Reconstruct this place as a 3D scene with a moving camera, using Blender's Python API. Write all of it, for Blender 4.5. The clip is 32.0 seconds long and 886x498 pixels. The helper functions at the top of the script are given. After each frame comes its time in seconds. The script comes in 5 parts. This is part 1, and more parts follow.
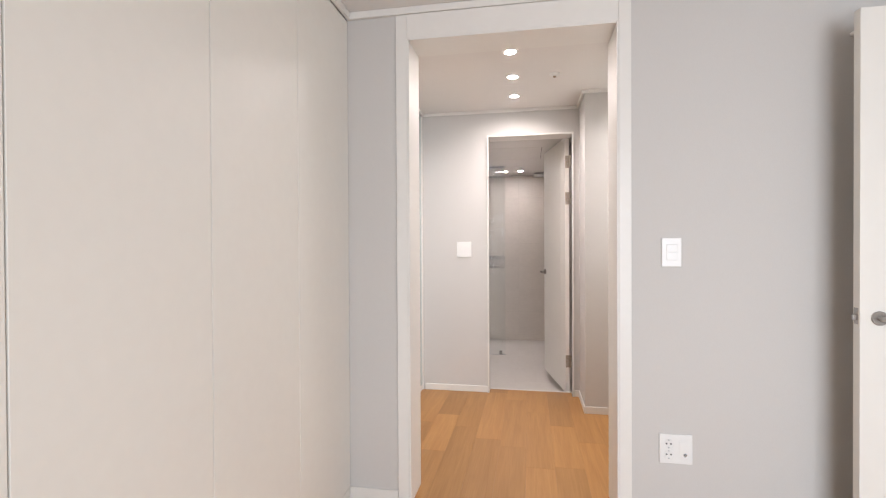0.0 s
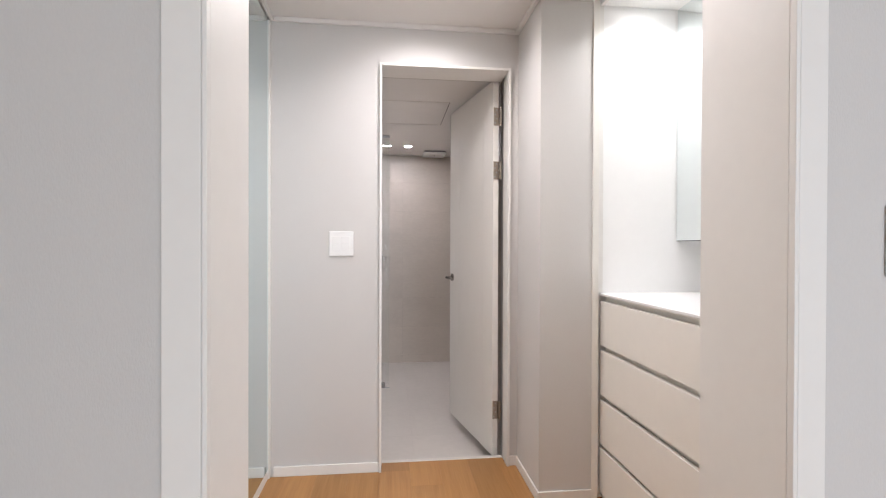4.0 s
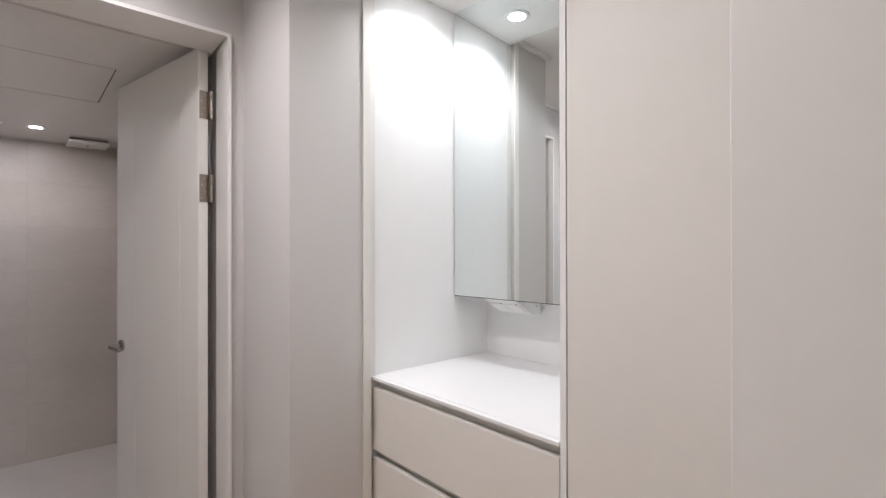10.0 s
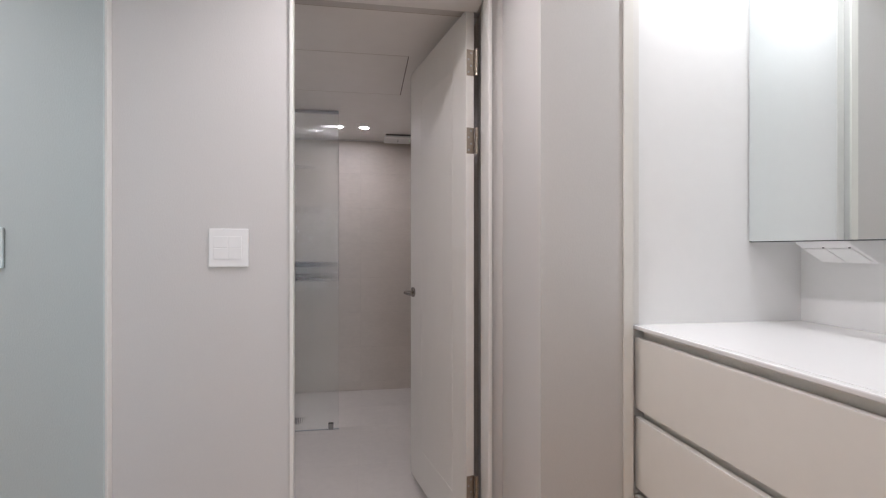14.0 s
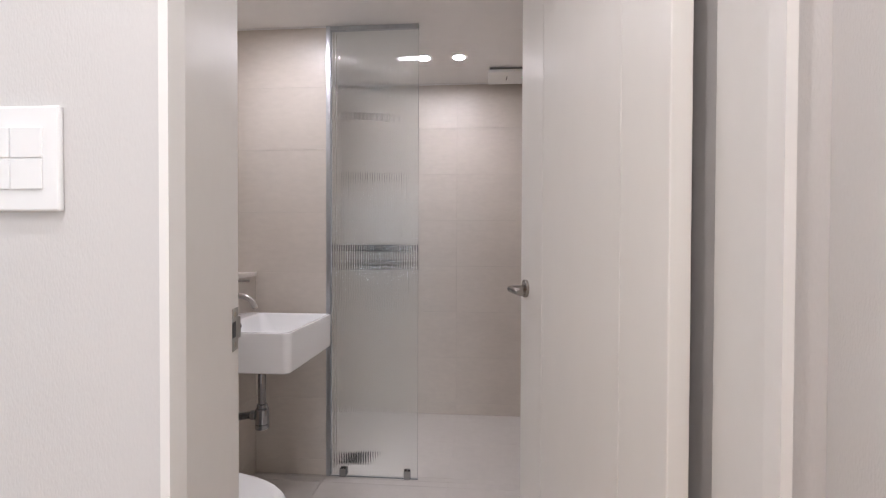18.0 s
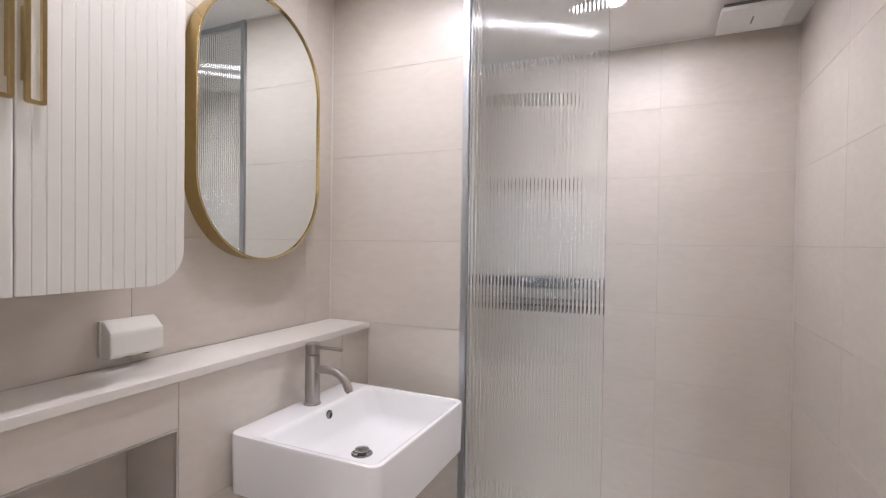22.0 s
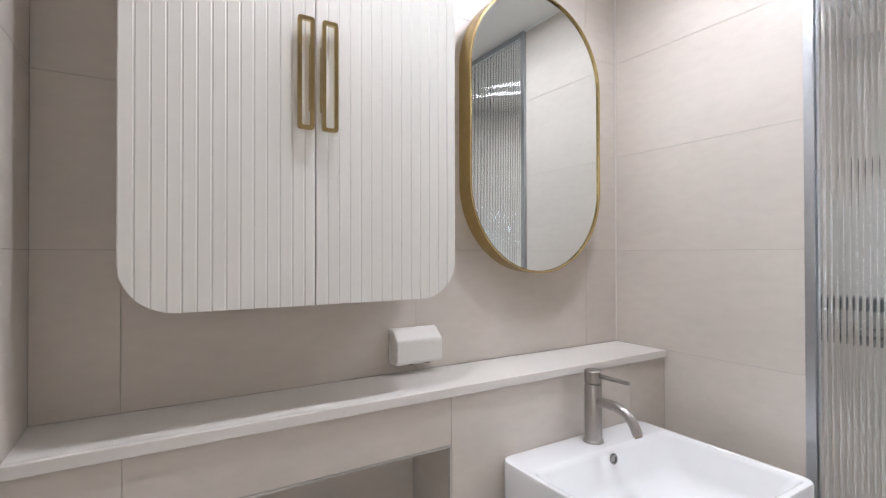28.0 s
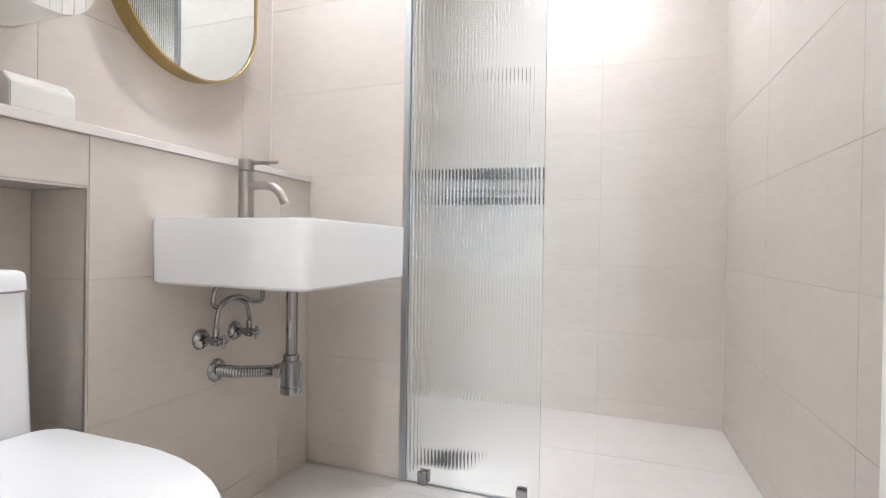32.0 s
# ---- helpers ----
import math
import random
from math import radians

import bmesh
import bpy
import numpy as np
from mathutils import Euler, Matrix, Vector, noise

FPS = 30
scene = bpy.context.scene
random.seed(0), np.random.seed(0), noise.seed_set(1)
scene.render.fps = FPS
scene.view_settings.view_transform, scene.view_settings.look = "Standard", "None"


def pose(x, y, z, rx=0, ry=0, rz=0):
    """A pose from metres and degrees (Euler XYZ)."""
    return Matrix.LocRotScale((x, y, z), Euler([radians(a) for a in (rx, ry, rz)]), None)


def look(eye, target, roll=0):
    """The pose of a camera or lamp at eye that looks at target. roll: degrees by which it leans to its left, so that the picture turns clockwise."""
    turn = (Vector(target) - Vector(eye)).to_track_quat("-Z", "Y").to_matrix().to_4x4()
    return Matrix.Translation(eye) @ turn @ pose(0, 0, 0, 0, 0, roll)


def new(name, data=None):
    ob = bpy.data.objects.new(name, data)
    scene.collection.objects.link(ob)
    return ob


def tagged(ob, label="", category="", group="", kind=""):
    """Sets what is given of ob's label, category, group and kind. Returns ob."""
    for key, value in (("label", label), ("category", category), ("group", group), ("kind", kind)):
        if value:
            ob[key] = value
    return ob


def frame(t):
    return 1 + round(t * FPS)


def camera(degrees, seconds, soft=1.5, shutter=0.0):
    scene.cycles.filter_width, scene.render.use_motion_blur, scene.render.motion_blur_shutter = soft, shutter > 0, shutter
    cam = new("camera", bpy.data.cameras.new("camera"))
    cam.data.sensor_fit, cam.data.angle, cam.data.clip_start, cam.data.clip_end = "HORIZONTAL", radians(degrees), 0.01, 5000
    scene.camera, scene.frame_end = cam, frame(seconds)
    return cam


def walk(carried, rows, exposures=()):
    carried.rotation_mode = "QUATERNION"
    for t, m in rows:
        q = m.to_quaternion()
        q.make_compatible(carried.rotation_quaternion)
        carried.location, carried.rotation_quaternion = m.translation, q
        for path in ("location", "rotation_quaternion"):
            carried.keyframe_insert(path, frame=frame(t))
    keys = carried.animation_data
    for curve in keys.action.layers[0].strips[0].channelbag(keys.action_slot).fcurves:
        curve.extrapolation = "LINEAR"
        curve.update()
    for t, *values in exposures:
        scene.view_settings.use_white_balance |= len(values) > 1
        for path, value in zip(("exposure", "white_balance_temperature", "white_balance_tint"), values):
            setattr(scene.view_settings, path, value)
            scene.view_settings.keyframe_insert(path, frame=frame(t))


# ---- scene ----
cam = camera(86.1, 32.0, soft=1.2)
PATH = [
    (0, (0.354, -4.033, 1.259), (-0.006, -2.065, 1.241), -0.3),
    (0.5, (0.274, -3.887, 1.255), (0.078, -1.897, 1.234), -0.5),
    (1, (0.204, -3.72, 1.241), (0.172, -1.72, 1.218), -0.5),
    (1.5, (0.175, -3.517, 1.228), (0.262, -1.519, 1.203), -0.6),
    (2, (0.166, -3.284, 1.21), (0.31, -1.289, 1.191), -0.4),
    (2.5, (0.145, -3.072, 1.218), (0.313, -1.079, 1.195), -0.3),
    (4.5, (0.043, -2.388, 1.208), (0.313, -0.406, 1.197), 0.2),
    (5, (0.043, -2.222, 1.214), (0.404, -0.255, 1.199), -0.2),
    (5.5, (0.081, -2.056, 1.223), (0.589, -0.121, 1.208), -0.3),
    (6, (0.081, -1.937, 1.246), (0.756, -0.055, 1.227), -0.2),
    (6.5, (0.122, -1.879, 1.264), (0.927, -0.048, 1.254), -0.3),
    (7, (0.136, -1.835, 1.325), (1.068, -0.065, 1.311), -0.1),
    (7.5, (0.14, -1.788, 1.388), (1.189, -0.085, 1.378), -0.1),
    (8, (0.168, -1.752, 1.448), (1.312, -0.112, 1.455), 0.2),
    (8.5, (0.182, -1.72, 1.524), (1.409, -0.14, 1.527), 0.2),
    (9, (0.172, -1.71, 1.553), (1.465, -0.185, 1.545), 0.2),
    (9.5, (0.161, -1.722, 1.493), (1.489, -0.226, 1.496), -0.0),
    (10, (0.152, -1.748, 1.416), (1.486, -0.259, 1.423), -0.1),
    (10.5, (0.132, -1.779, 1.362), (1.468, -0.29, 1.363), -0.1),
    (11, (0.125, -1.804, 1.321), (1.456, -0.311, 1.316), -0.1),
    (11.5, (0.131, -1.836, 1.288), (1.428, -0.314, 1.274), -0.2),
    (12, (0.138, -1.805, 1.247), (1.316, -0.188, 1.237), -0.1),
    (12.5, (0.159, -1.748, 1.214), (1.184, -0.03, 1.206), -0.0),
    (13, (0.195, -1.696, 1.197), (1.032, 0.12, 1.189), 0.1),
    (13.5, (0.226, -1.695, 1.204), (0.829, 0.212, 1.197), -0.2),
    (14, (0.262, -1.692, 1.216), (0.577, 0.283, 1.215), -0.0),
    (14.5, (0.282, -1.678, 1.245), (0.346, 0.321, 1.236), 0.1),
    (15, (0.325, -1.624, 1.246), (0.214, 0.373, 1.228), 0.2),
    (15.5, (0.353, -1.488, 1.182), (0.188, 0.505, 1.178), 0.2),
    (17.5, (0.359, -0.688, 1.127), (0.212, 1.306, 1.091), 0.7),
    (18, (0.380, -0.542, 1.118), (0.215, 1.451, 1.088), 0.2),
    (18.5, (0.390, -0.344, 1.103), (0.200, 1.647, 1.079), 0.4),
    (19, (0.35, -0.166, 1.112), (0.093, 1.818, 1.096), 0.7),
    (19.5, (0.331, -0.074, 1.13), (-0.028, 1.894, 1.108), 0.7),
    (20, (0.309, -0.001, 1.161), (-0.153, 1.945, 1.132), 0.6),
    (20.5, (0.282, 0.077, 1.161), (-0.281, 1.996, 1.158), 0.3),
    (21, (0.264, 0.179, 1.193), (-0.387, 2.07, 1.175), 0.6),
    (21.5, (0.228, 0.266, 1.21), (-0.503, 2.127, 1.199), 0.5),
    (22, (0.2, 0.321, 1.267), (-0.624, 2.143, 1.239), 0.8),
    (22.5, (0.188, 0.359, 1.322), (-0.746, 2.127, 1.298), 0.6),
    (23, (0.176, 0.393, 1.384), (-0.863, 2.102, 1.358), 0.3),
    (23.5, (0.171, 0.455, 1.44), (-0.983, 2.089, 1.416), 0.3),
    (24, (0.143, 0.5, 1.509), (-1.13, 2.043, 1.479), 0.4),
    (24.5, (0.109, 0.516, 1.58), (-1.28, 1.955, 1.545), 0.2),
    (25, (0.07, 0.523, 1.645), (-1.429, 1.847, 1.612), 0.1),
    (25.5, (0.04, 0.537, 1.7), (-1.563, 1.732, 1.653), 0.2),
    (27.5, (0.077, 0.521, 1.38), (-1.649, 1.531, 1.396), -0.0),
    (28, (0.108, 0.491, 1.263), (-1.6, 1.53, 1.279), -0.1),
    (28.5, (0.129, 0.446, 1.139), (-1.517, 1.581, 1.168), 0.1),
    (29, (0.132, 0.43, 1.053), (-1.464, 1.634, 1.038), 0.5),
    (29.5, (0.145, 0.406, 0.894), (-1.393, 1.684, 0.94), -0.6),
    (30, (0.163, 0.365, 0.799), (-1.261, 1.769, 0.798), -0.0),
    (30.5, (0.202, 0.327, 0.726), (-1.099, 1.845, 0.685), 0.9),
    (31, (0.211, 0.359, 0.712), (-0.881, 2.035, 0.665), 0.5),
    (31.5, (0.204, 0.364, 0.698), (-0.639, 2.178, 0.678), 0.4),
    (32, (0.252, 0.362, 0.71), (-0.415, 2.248, 0.694), 0.9),
]
EXPOSURE = [(0.0, 0.06, 6650, 13), (1.0, 0.0, 6620, 13), (2.5, -0.02, 6600, 13), (5.0, -0.12, 6150, 11), (6.0, -0.2, 6180, 11), (9.0, -0.42, 6200, 12), (11.0, -0.58, 6200, 13), (13.0, -0.58, 6200, 13), (14.0, -0.55, 6180, 13),
            (14.5, -0.5, 6160, 13), (15.0, -0.33, 6150, 13), (18.0, 0.07, 6230, 13), (19.0, 0.37, 6250, 13), (22.0, 0.46, 6180, 12), (25.0, 0.48, 5950, 9), (28.0, 0.58, 5870, 7), (29.0, 0.87, 5870, 6),
            (30.0, 1.03, 5920, 6), (30.5, 1.14, 5900, 6), (31.0, 1.17, 5890, 5), (32.0, 1.17, 5890, 5)]
walk(cam, [(t, look(eye, target, roll)) for t, eye, target, roll in PATH], EXPOSURE)

# ---- sun, sky, lamps ----
world = bpy.data.worlds.new("world")
world.use_nodes = True
scene.world = world
sky = world.node_tree.nodes.new("ShaderNodeTexSky")
sky.sky_type, sky.sun_disc = "NISHITA", False
sky.sun_elevation, sky.sun_rotation = radians(35), radians(200)
bg = world.node_tree.nodes["Background"]
bg.inputs["Strength"].default_value = 0.08
world.node_tree.links.new(sky.outputs[0], bg.inputs[0])


def lamp(name, x, y, z, watts, size, colour, rx=0.0, ry=0.0, rz=0.0, size_y=0.0, spread=180.0):
    """An area lamp that shines down unless it is turned."""
    data = bpy.data.lights.new(name, "AREA")
    data.energy, data.color, data.size, data.spread = watts, colour, size, radians(spread)
    data.shape = "RECTANGLE" if size_y else "DISK"
    if size_y:
        data.size_y = size_y
    ob = new(name, data)
    ob.matrix_world = pose(x, y, z, rx, ry, rz)
    return ob


HALL_LAMPS = [(0.246, -1.204), (0.244, -0.779), (0.242, -0.358)]
BATH_LAMPS = [(0.026, 2.309), (0.237, 2.309), (-0.585, 1.485), (-0.59, 0.82)]
VANITY_LAMP = (1.262, -0.546)
# daylight through the bedroom window, and the beam of each downlight just under its diffuser
lamp("window_light", 1.52, -5.68, 1.18, 68.0, 1.6, (0.82, 0.91, 1.0), 75, 0, 0, 1.95, spread=150)
for lx, ly in HALL_LAMPS:
    lamp("hall_beam", lx, ly, 2.3885, 5.3, 0.060, (1.0, 0.93, 0.912), spread=152)
for (lx, ly), watts in zip(BATH_LAMPS, (0.6, 0.6, 1.4, 0.6)):
    lamp("bath_beam", lx, ly, 2.2195, watts, 0.064, (1.0, 0.95, 0.985), spread=140)
lamp("vanity_beam", *VANITY_LAMP, 2.3575, 4.4, 0.066, (1.0, 0.985, 0.96), spread=136)


# ---- materials ----
def material(name, colour, rough=0.5, metal=0.0, grain=0.0, scale=40.0, bump=0.0, bump_scale=200.0, stain=0.0,
             stain_scale=1.3, spec=0.5, coat=0.0, stretch=(1, 1, 1), per_piece=0.0):
    """A plain surface whose colour varies at two scales, with fine relief."""
    m = bpy.data.materials.new(name)
    m.use_nodes = True
    tree = m.node_tree
    n, link = tree.nodes, tree.links.new
    b = n["Principled BSDF"]
    b.inputs["Roughness"].default_value, b.inputs["Metallic"].default_value = rough, metal
    b.inputs["Specular IOR Level"].default_value, b.inputs["Coat Weight"].default_value = spec, coat
    coord = n.new("ShaderNodeTexCoord")
    mapping = n.new("ShaderNodeMapping")
    mapping.inputs["Scale"].default_value = stretch
    link(coord.outputs["Object"], mapping.inputs["Vector"])
    if per_piece:
        info = n.new("ShaderNodeObjectInfo")
        times = n.new("ShaderNodeMath")
        times.operation = "MULTIPLY"
        times.inputs[1].default_value = 37.0
        link(info.outputs["Random"], times.inputs[0])
        link(times.outputs[0], mapping.inputs["Location"])
    last = n.new("ShaderNodeRGB")
    last.outputs[0].default_value = (*colour, 1)
    last = last.outputs[0]

    def vary(sc, amount, detail, last):
        tex = n.new("ShaderNodeTexNoise")
        tex.inputs["Scale"].default_value, tex.inputs["Detail"].default_value = sc, detail
        link(mapping.outputs[0], tex.inputs["Vector"])
        ramp = n.new("ShaderNodeMapRange")
        ramp.inputs["From Min"].default_value, ramp.inputs["From Max"].default_value = 0.3, 0.7
        ramp.inputs["To Min"].default_value, ramp.inputs["To Max"].default_value = 1 - amount, 1 + amount
        link(tex.outputs["Fac"], ramp.inputs["Value"])
        mul = n.new("ShaderNodeVectorMath")
        mul.operation = "SCALE"
        link(last, mul.inputs[0])
        link(ramp.outputs[0], mul.inputs["Scale"])
        return mul.outputs[0]

    if grain:
        last = vary(scale, grain, 4, last)
    if stain:
        last = vary(stain_scale, stain, 3, last)
    if per_piece:
        span = n.new("ShaderNodeMapRange")
        span.inputs["To Min"].default_value, span.inputs["To Max"].default_value = 1 - per_piece, 1 + per_piece
        link(info.outputs["Random"], span.inputs["Value"])
        mul = n.new("ShaderNodeVectorMath")
        mul.operation = "SCALE"
        link(last, mul.inputs[0])
        link(span.outputs[0], mul.inputs["Scale"])
        last = mul.outputs[0]
    link(last, b.inputs["Base Color"])
    if bump:
        tex = n.new("ShaderNodeTexNoise")
        tex.inputs["Scale"].default_value, tex.inputs["Detail"].default_value = bump_scale, 3
        link(mapping.outputs[0], tex.inputs["Vector"])
        bn = n.new("ShaderNodeBump")
        bn.inputs["Strength"].default_value, bn.inputs["Distance"].default_value = bump, 0.002
        link(tex.outputs["Fac"], bn.inputs["Height"])
        link(bn.outputs[0], b.inputs["Normal"])
    return m


def glowing(name, colour, strength):
    m = bpy.data.materials.new(name)
    m.use_nodes = True
    b = m.node_tree.nodes["Principled BSDF"]
    b.inputs["Base Color"].default_value = (0.8, 0.8, 0.8, 1)
    b.inputs["Emission Color"].default_value = (*colour, 1)
    b.inputs["Emission Strength"].default_value = strength
    return m


def clear_glass(name, tint):
    m = bpy.data.materials.new(name)
    m.use_nodes = True
    b = m.node_tree.nodes["Principled BSDF"]
    b.inputs["Base Color"].default_value = (*tint, 1)
    b.inputs["Roughness"].default_value, b.inputs["Transmission Weight"].default_value, b.inputs["IOR"].default_value = 0.0, 1.0, 1.46
    return m


wallpaper = material("wallpaper", (0.62, 0.603, 0.584), 0.75, grain=0.012, scale=350, bump=0.25, bump_scale=420, stain=0.01, stretch=(1, 1, 0.35))
ceiling_paper = material("ceiling_paper", (0.80, 0.775, 0.755), 0.85, grain=0.012, scale=250, bump=0.2, bump_scale=300)
cream_board = material("cream_board", (0.81, 0.79, 0.738), 0.42, grain=0.008, scale=25, bump=0.03, bump_scale=60, stain=0.012)
white_trim = material("white_trim", (0.81, 0.793, 0.762), 0.4, grain=0.008, scale=30, bump=0.04, bump_scale=90)
door_paint = material("door_paint", (0.81, 0.79, 0.745), 0.38, grain=0.008, scale=20, bump=0.05, bump_scale=70, stretch=(1, 1, 0.3))
white_board = material("white_board", (0.89, 0.89, 0.88), 0.35, grain=0.006, scale=25, bump=0.02, bump_scale=60)
solid_surface = material("solid_surface", (0.87, 0.87, 0.865), 0.22, grain=0.006, scale=120, spec=0.5)
white_plastic = material("white_plastic", (0.84, 0.84, 0.83), 0.3, grain=0.004, scale=60)
ivory_plastic = material("ivory_plastic", (0.74, 0.72, 0.672), 0.33, grain=0.006, scale=60)
wall_tile = material("wall_tile", (0.612, 0.558, 0.498), 0.36, grain=0.028, scale=34, stain=0.022, stain_scale=4.0, bump=0.07, bump_scale=150, stretch=(0.6, 1.5, 1.0), per_piece=0.01)
floor_tile = material("floor_tile", (0.645, 0.61, 0.572), 0.42, grain=0.025, scale=24, stain=0.025, stain_scale=2.5, bump=0.12, bump_scale=150, per_piece=0.006)
grout = material("grout", (0.475, 0.435, 0.39), 0.85, grain=0.06, scale=60)
floor_grout = material("floor_grout", (0.60, 0.565, 0.53), 0.85, grain=0.06, scale=60)
shelf_stone = material("shelf_stone", (0.72, 0.685, 0.64), 0.3, grain=0.015, scale=140)
bath_panel = material("bath_panel", (0.89, 0.875, 0.855), 0.13, grain=0.01, scale=12)
ceramic = material("ceramic", (0.84, 0.84, 0.84), 0.07, spec=0.55, coat=0.4)
chrome = material("chrome", (0.36, 0.36, 0.365), 0.045, metal=1.0, grain=0.02, scale=40)
nickel = material("nickel", (0.42, 0.395, 0.37), 0.3, metal=1.0, grain=0.05, scale=90, bump=0.06, bump_scale=300, stretch=(1, 1, 12))
dark_nickel = material("dark_nickel", (0.33, 0.31, 0.29), 0.24, metal=1.0, grain=0.05, scale=90)
brass = material("brass", (0.54, 0.41, 0.19), 0.2, metal=1.0, grain=0.05, scale=60)
aluminium = material("aluminium", (0.50, 0.52, 0.54), 0.33, metal=1.0, grain=0.03, scale=80)
satin_steel = material("satin_steel", (0.66, 0.64, 0.61), 0.3, metal=1.0, grain=0.04, scale=90)
hinge_metal = material("hinge_metal", (0.42, 0.37, 0.31), 0.34, metal=1.0, grain=0.06, scale=90)
gunmetal = material("gunmetal", (0.30, 0.28, 0.26), 0.32, metal=1.0, grain=0.06, scale=90)
black_glass = material("black_glass", (0.075, 0.077, 0.08), 0.12)
dark_gap = material("dark_gap", (0.05, 0.045, 0.04), 0.8)
dark_rubber = material("dark_rubber", (0.03, 0.03, 0.03), 0.6)
grey_print = material("grey_print", (0.22, 0.22, 0.22), 0.6)
red_print = material("red_print", (0.55, 0.05, 0.04), 0.5)
mirror_glass = material("mirror_glass", (0.83, 0.875, 0.878), 0.0, metal=1.0)
tinted_mirror = material("tinted_mirror", (0.76, 0.865, 0.88), 0.0, metal=1.0)
mirror_edge = material("mirror_edge", (0.10, 0.12, 0.12), 0.3)


def reeded_glass(name, shine, rough):
    """Clear glass: straight refraction with a faint even gloss."""
    m = bpy.data.materials.new(name)
    m.use_nodes = True
    n, link = m.node_tree.nodes, m.node_tree.links.new
    bend, gloss, mix = n.new("ShaderNodeBsdfRefraction"), n.new("ShaderNodeBsdfAnisotropic"), n.new("ShaderNodeMixShader")
    bend.inputs["Color"].default_value, bend.inputs["Roughness"].default_value, bend.inputs["IOR"].default_value = (0.972, 0.985, 0.985, 1), 0.03, 1.5
    gloss.inputs["Color"].default_value, gloss.inputs["Roughness"].default_value = (1, 1, 1, 1), rough
    mix.inputs[0].default_value = shine
    link(bend.outputs[0], mix.inputs[1])
    link(gloss.outputs[0], mix.inputs[2])
    link(mix.outputs[0], n["Material Output"].inputs["Surface"])
    return m


reeded, satin_back = reeded_glass("reeded_glass", 0.085, 0.09), reeded_glass("satin_glass", 0.02, 0.35)
window_glass = clear_glass("window_glass", (0.97, 0.99, 0.99))
hall_glow = glowing("hall_glow", (1.0, 0.935, 0.915), 130.0)
bath_glow = glowing("bath_glow", (1.0, 0.95, 0.985), 225.0)
vanity_glow = glowing("vanity_glow", (1.0, 0.985, 0.96), 60.0)
green_led = glowing("green_led", (0.1, 1.0, 0.35), 1.5)


def oak_material():
    m = bpy.data.materials.new("oak")
    m.use_nodes = True
    n, link = m.node_tree.nodes, m.node_tree.links.new
    b = n["Principled BSDF"]
    coord, info, mapping = n.new("ShaderNodeTexCoord"), n.new("ShaderNodeObjectInfo"), n.new("ShaderNodeMapping")
    mapping.inputs["Scale"].default_value = (26, 1.5, 8)
    far = n.new("ShaderNodeMath")
    far.operation = "MULTIPLY"
    far.inputs[1].default_value = 91.0
    link(info.outputs["Random"], far.inputs[0])
    link(far.outputs[0], mapping.inputs["Location"])
    link(coord.outputs["Object"], mapping.inputs["Vector"])
    tex = n.new("ShaderNodeTexNoise")
    tex.inputs["Scale"].default_value, tex.inputs["Detail"].default_value, tex.inputs["Distortion"].default_value = 1.2, 6, 0.9
    link(mapping.outputs[0], tex.inputs["Vector"])
    ramp = n.new("ShaderNodeValToRGB")
    ramp.color_ramp.elements[0].position, ramp.color_ramp.elements[1].position = 0.32, 0.68
    ramp.color_ramp.elements[0].color = (0.395, 0.186, 0.055, 1)
    ramp.color_ramp.elements[1].color = (0.505, 0.262, 0.088, 1)
    fine, pores, blend = n.new("ShaderNodeMapping"), n.new("ShaderNodeTexNoise"), n.new("ShaderNodeMix")
    fine.inputs["Scale"].default_value = (190, 5, 40)
    link(far.outputs[0], fine.inputs["Location"])
    link(coord.outputs["Object"], fine.inputs["Vector"])
    pores.inputs["Scale"].default_value, pores.inputs["Detail"].default_value = 1.0, 3
    link(fine.outputs[0], pores.inputs["Vector"])
    blend.inputs["Factor"].default_value = 0.4
    link(tex.outputs["Fac"], blend.inputs["A"])
    link(pores.outputs["Fac"], blend.inputs["B"])
    link(blend.outputs["Result"], ramp.inputs[0])
    tone = n.new("ShaderNodeMapRange")
    tone.inputs["To Min"].default_value, tone.inputs["To Max"].default_value = 0.78, 1.06
    link(info.outputs["Random"], tone.inputs["Value"])
    mul = n.new("ShaderNodeVectorMath")
    mul.operation = "SCALE"
    link(ramp.outputs[0], mul.inputs[0])
    link(tone.outputs[0], mul.inputs["Scale"])
    link(mul.outputs[0], b.inputs["Base Color"])
    b.inputs["Roughness"].default_value = 0.42
    bn = n.new("ShaderNodeBump")
    bn.inputs["Strength"].default_value, bn.inputs["Distance"].default_value = 0.12, 0.001
    link(tex.outputs["Fac"], bn.inputs["Height"])
    link(bn.outputs[0], b.inputs["Normal"])
    return m


oak = oak_material()


# ---- shapes ----
def box(b, x0, x1, y0, y1, z0, z1, bevel=0.0, seg=2):
    """Adds a box to the bmesh b, with rounded edges where bevel is given."""
    v = [b.verts.new(p) for p in ((x0, y0, z0), (x1, y0, z0), (x1, y1, z0), (x0, y1, z0), (x0, y0, z1), (x1, y0, z1), (x1, y1, z1), (x0, y1, z1))]
    faces = [b.faces.new([v[i] for i in f]) for f in ((3, 2, 1, 0), (4, 5, 6, 7), (0, 1, 5, 4), (1, 2, 6, 5), (2, 3, 7, 6), (3, 0, 4, 7))]
    if bevel:
        edges = list({e for f in faces for e in f.edges})
        bmesh.ops.bevel(b, geom=edges, offset=bevel, segments=seg, affect="EDGES", profile=0.5)
    return b


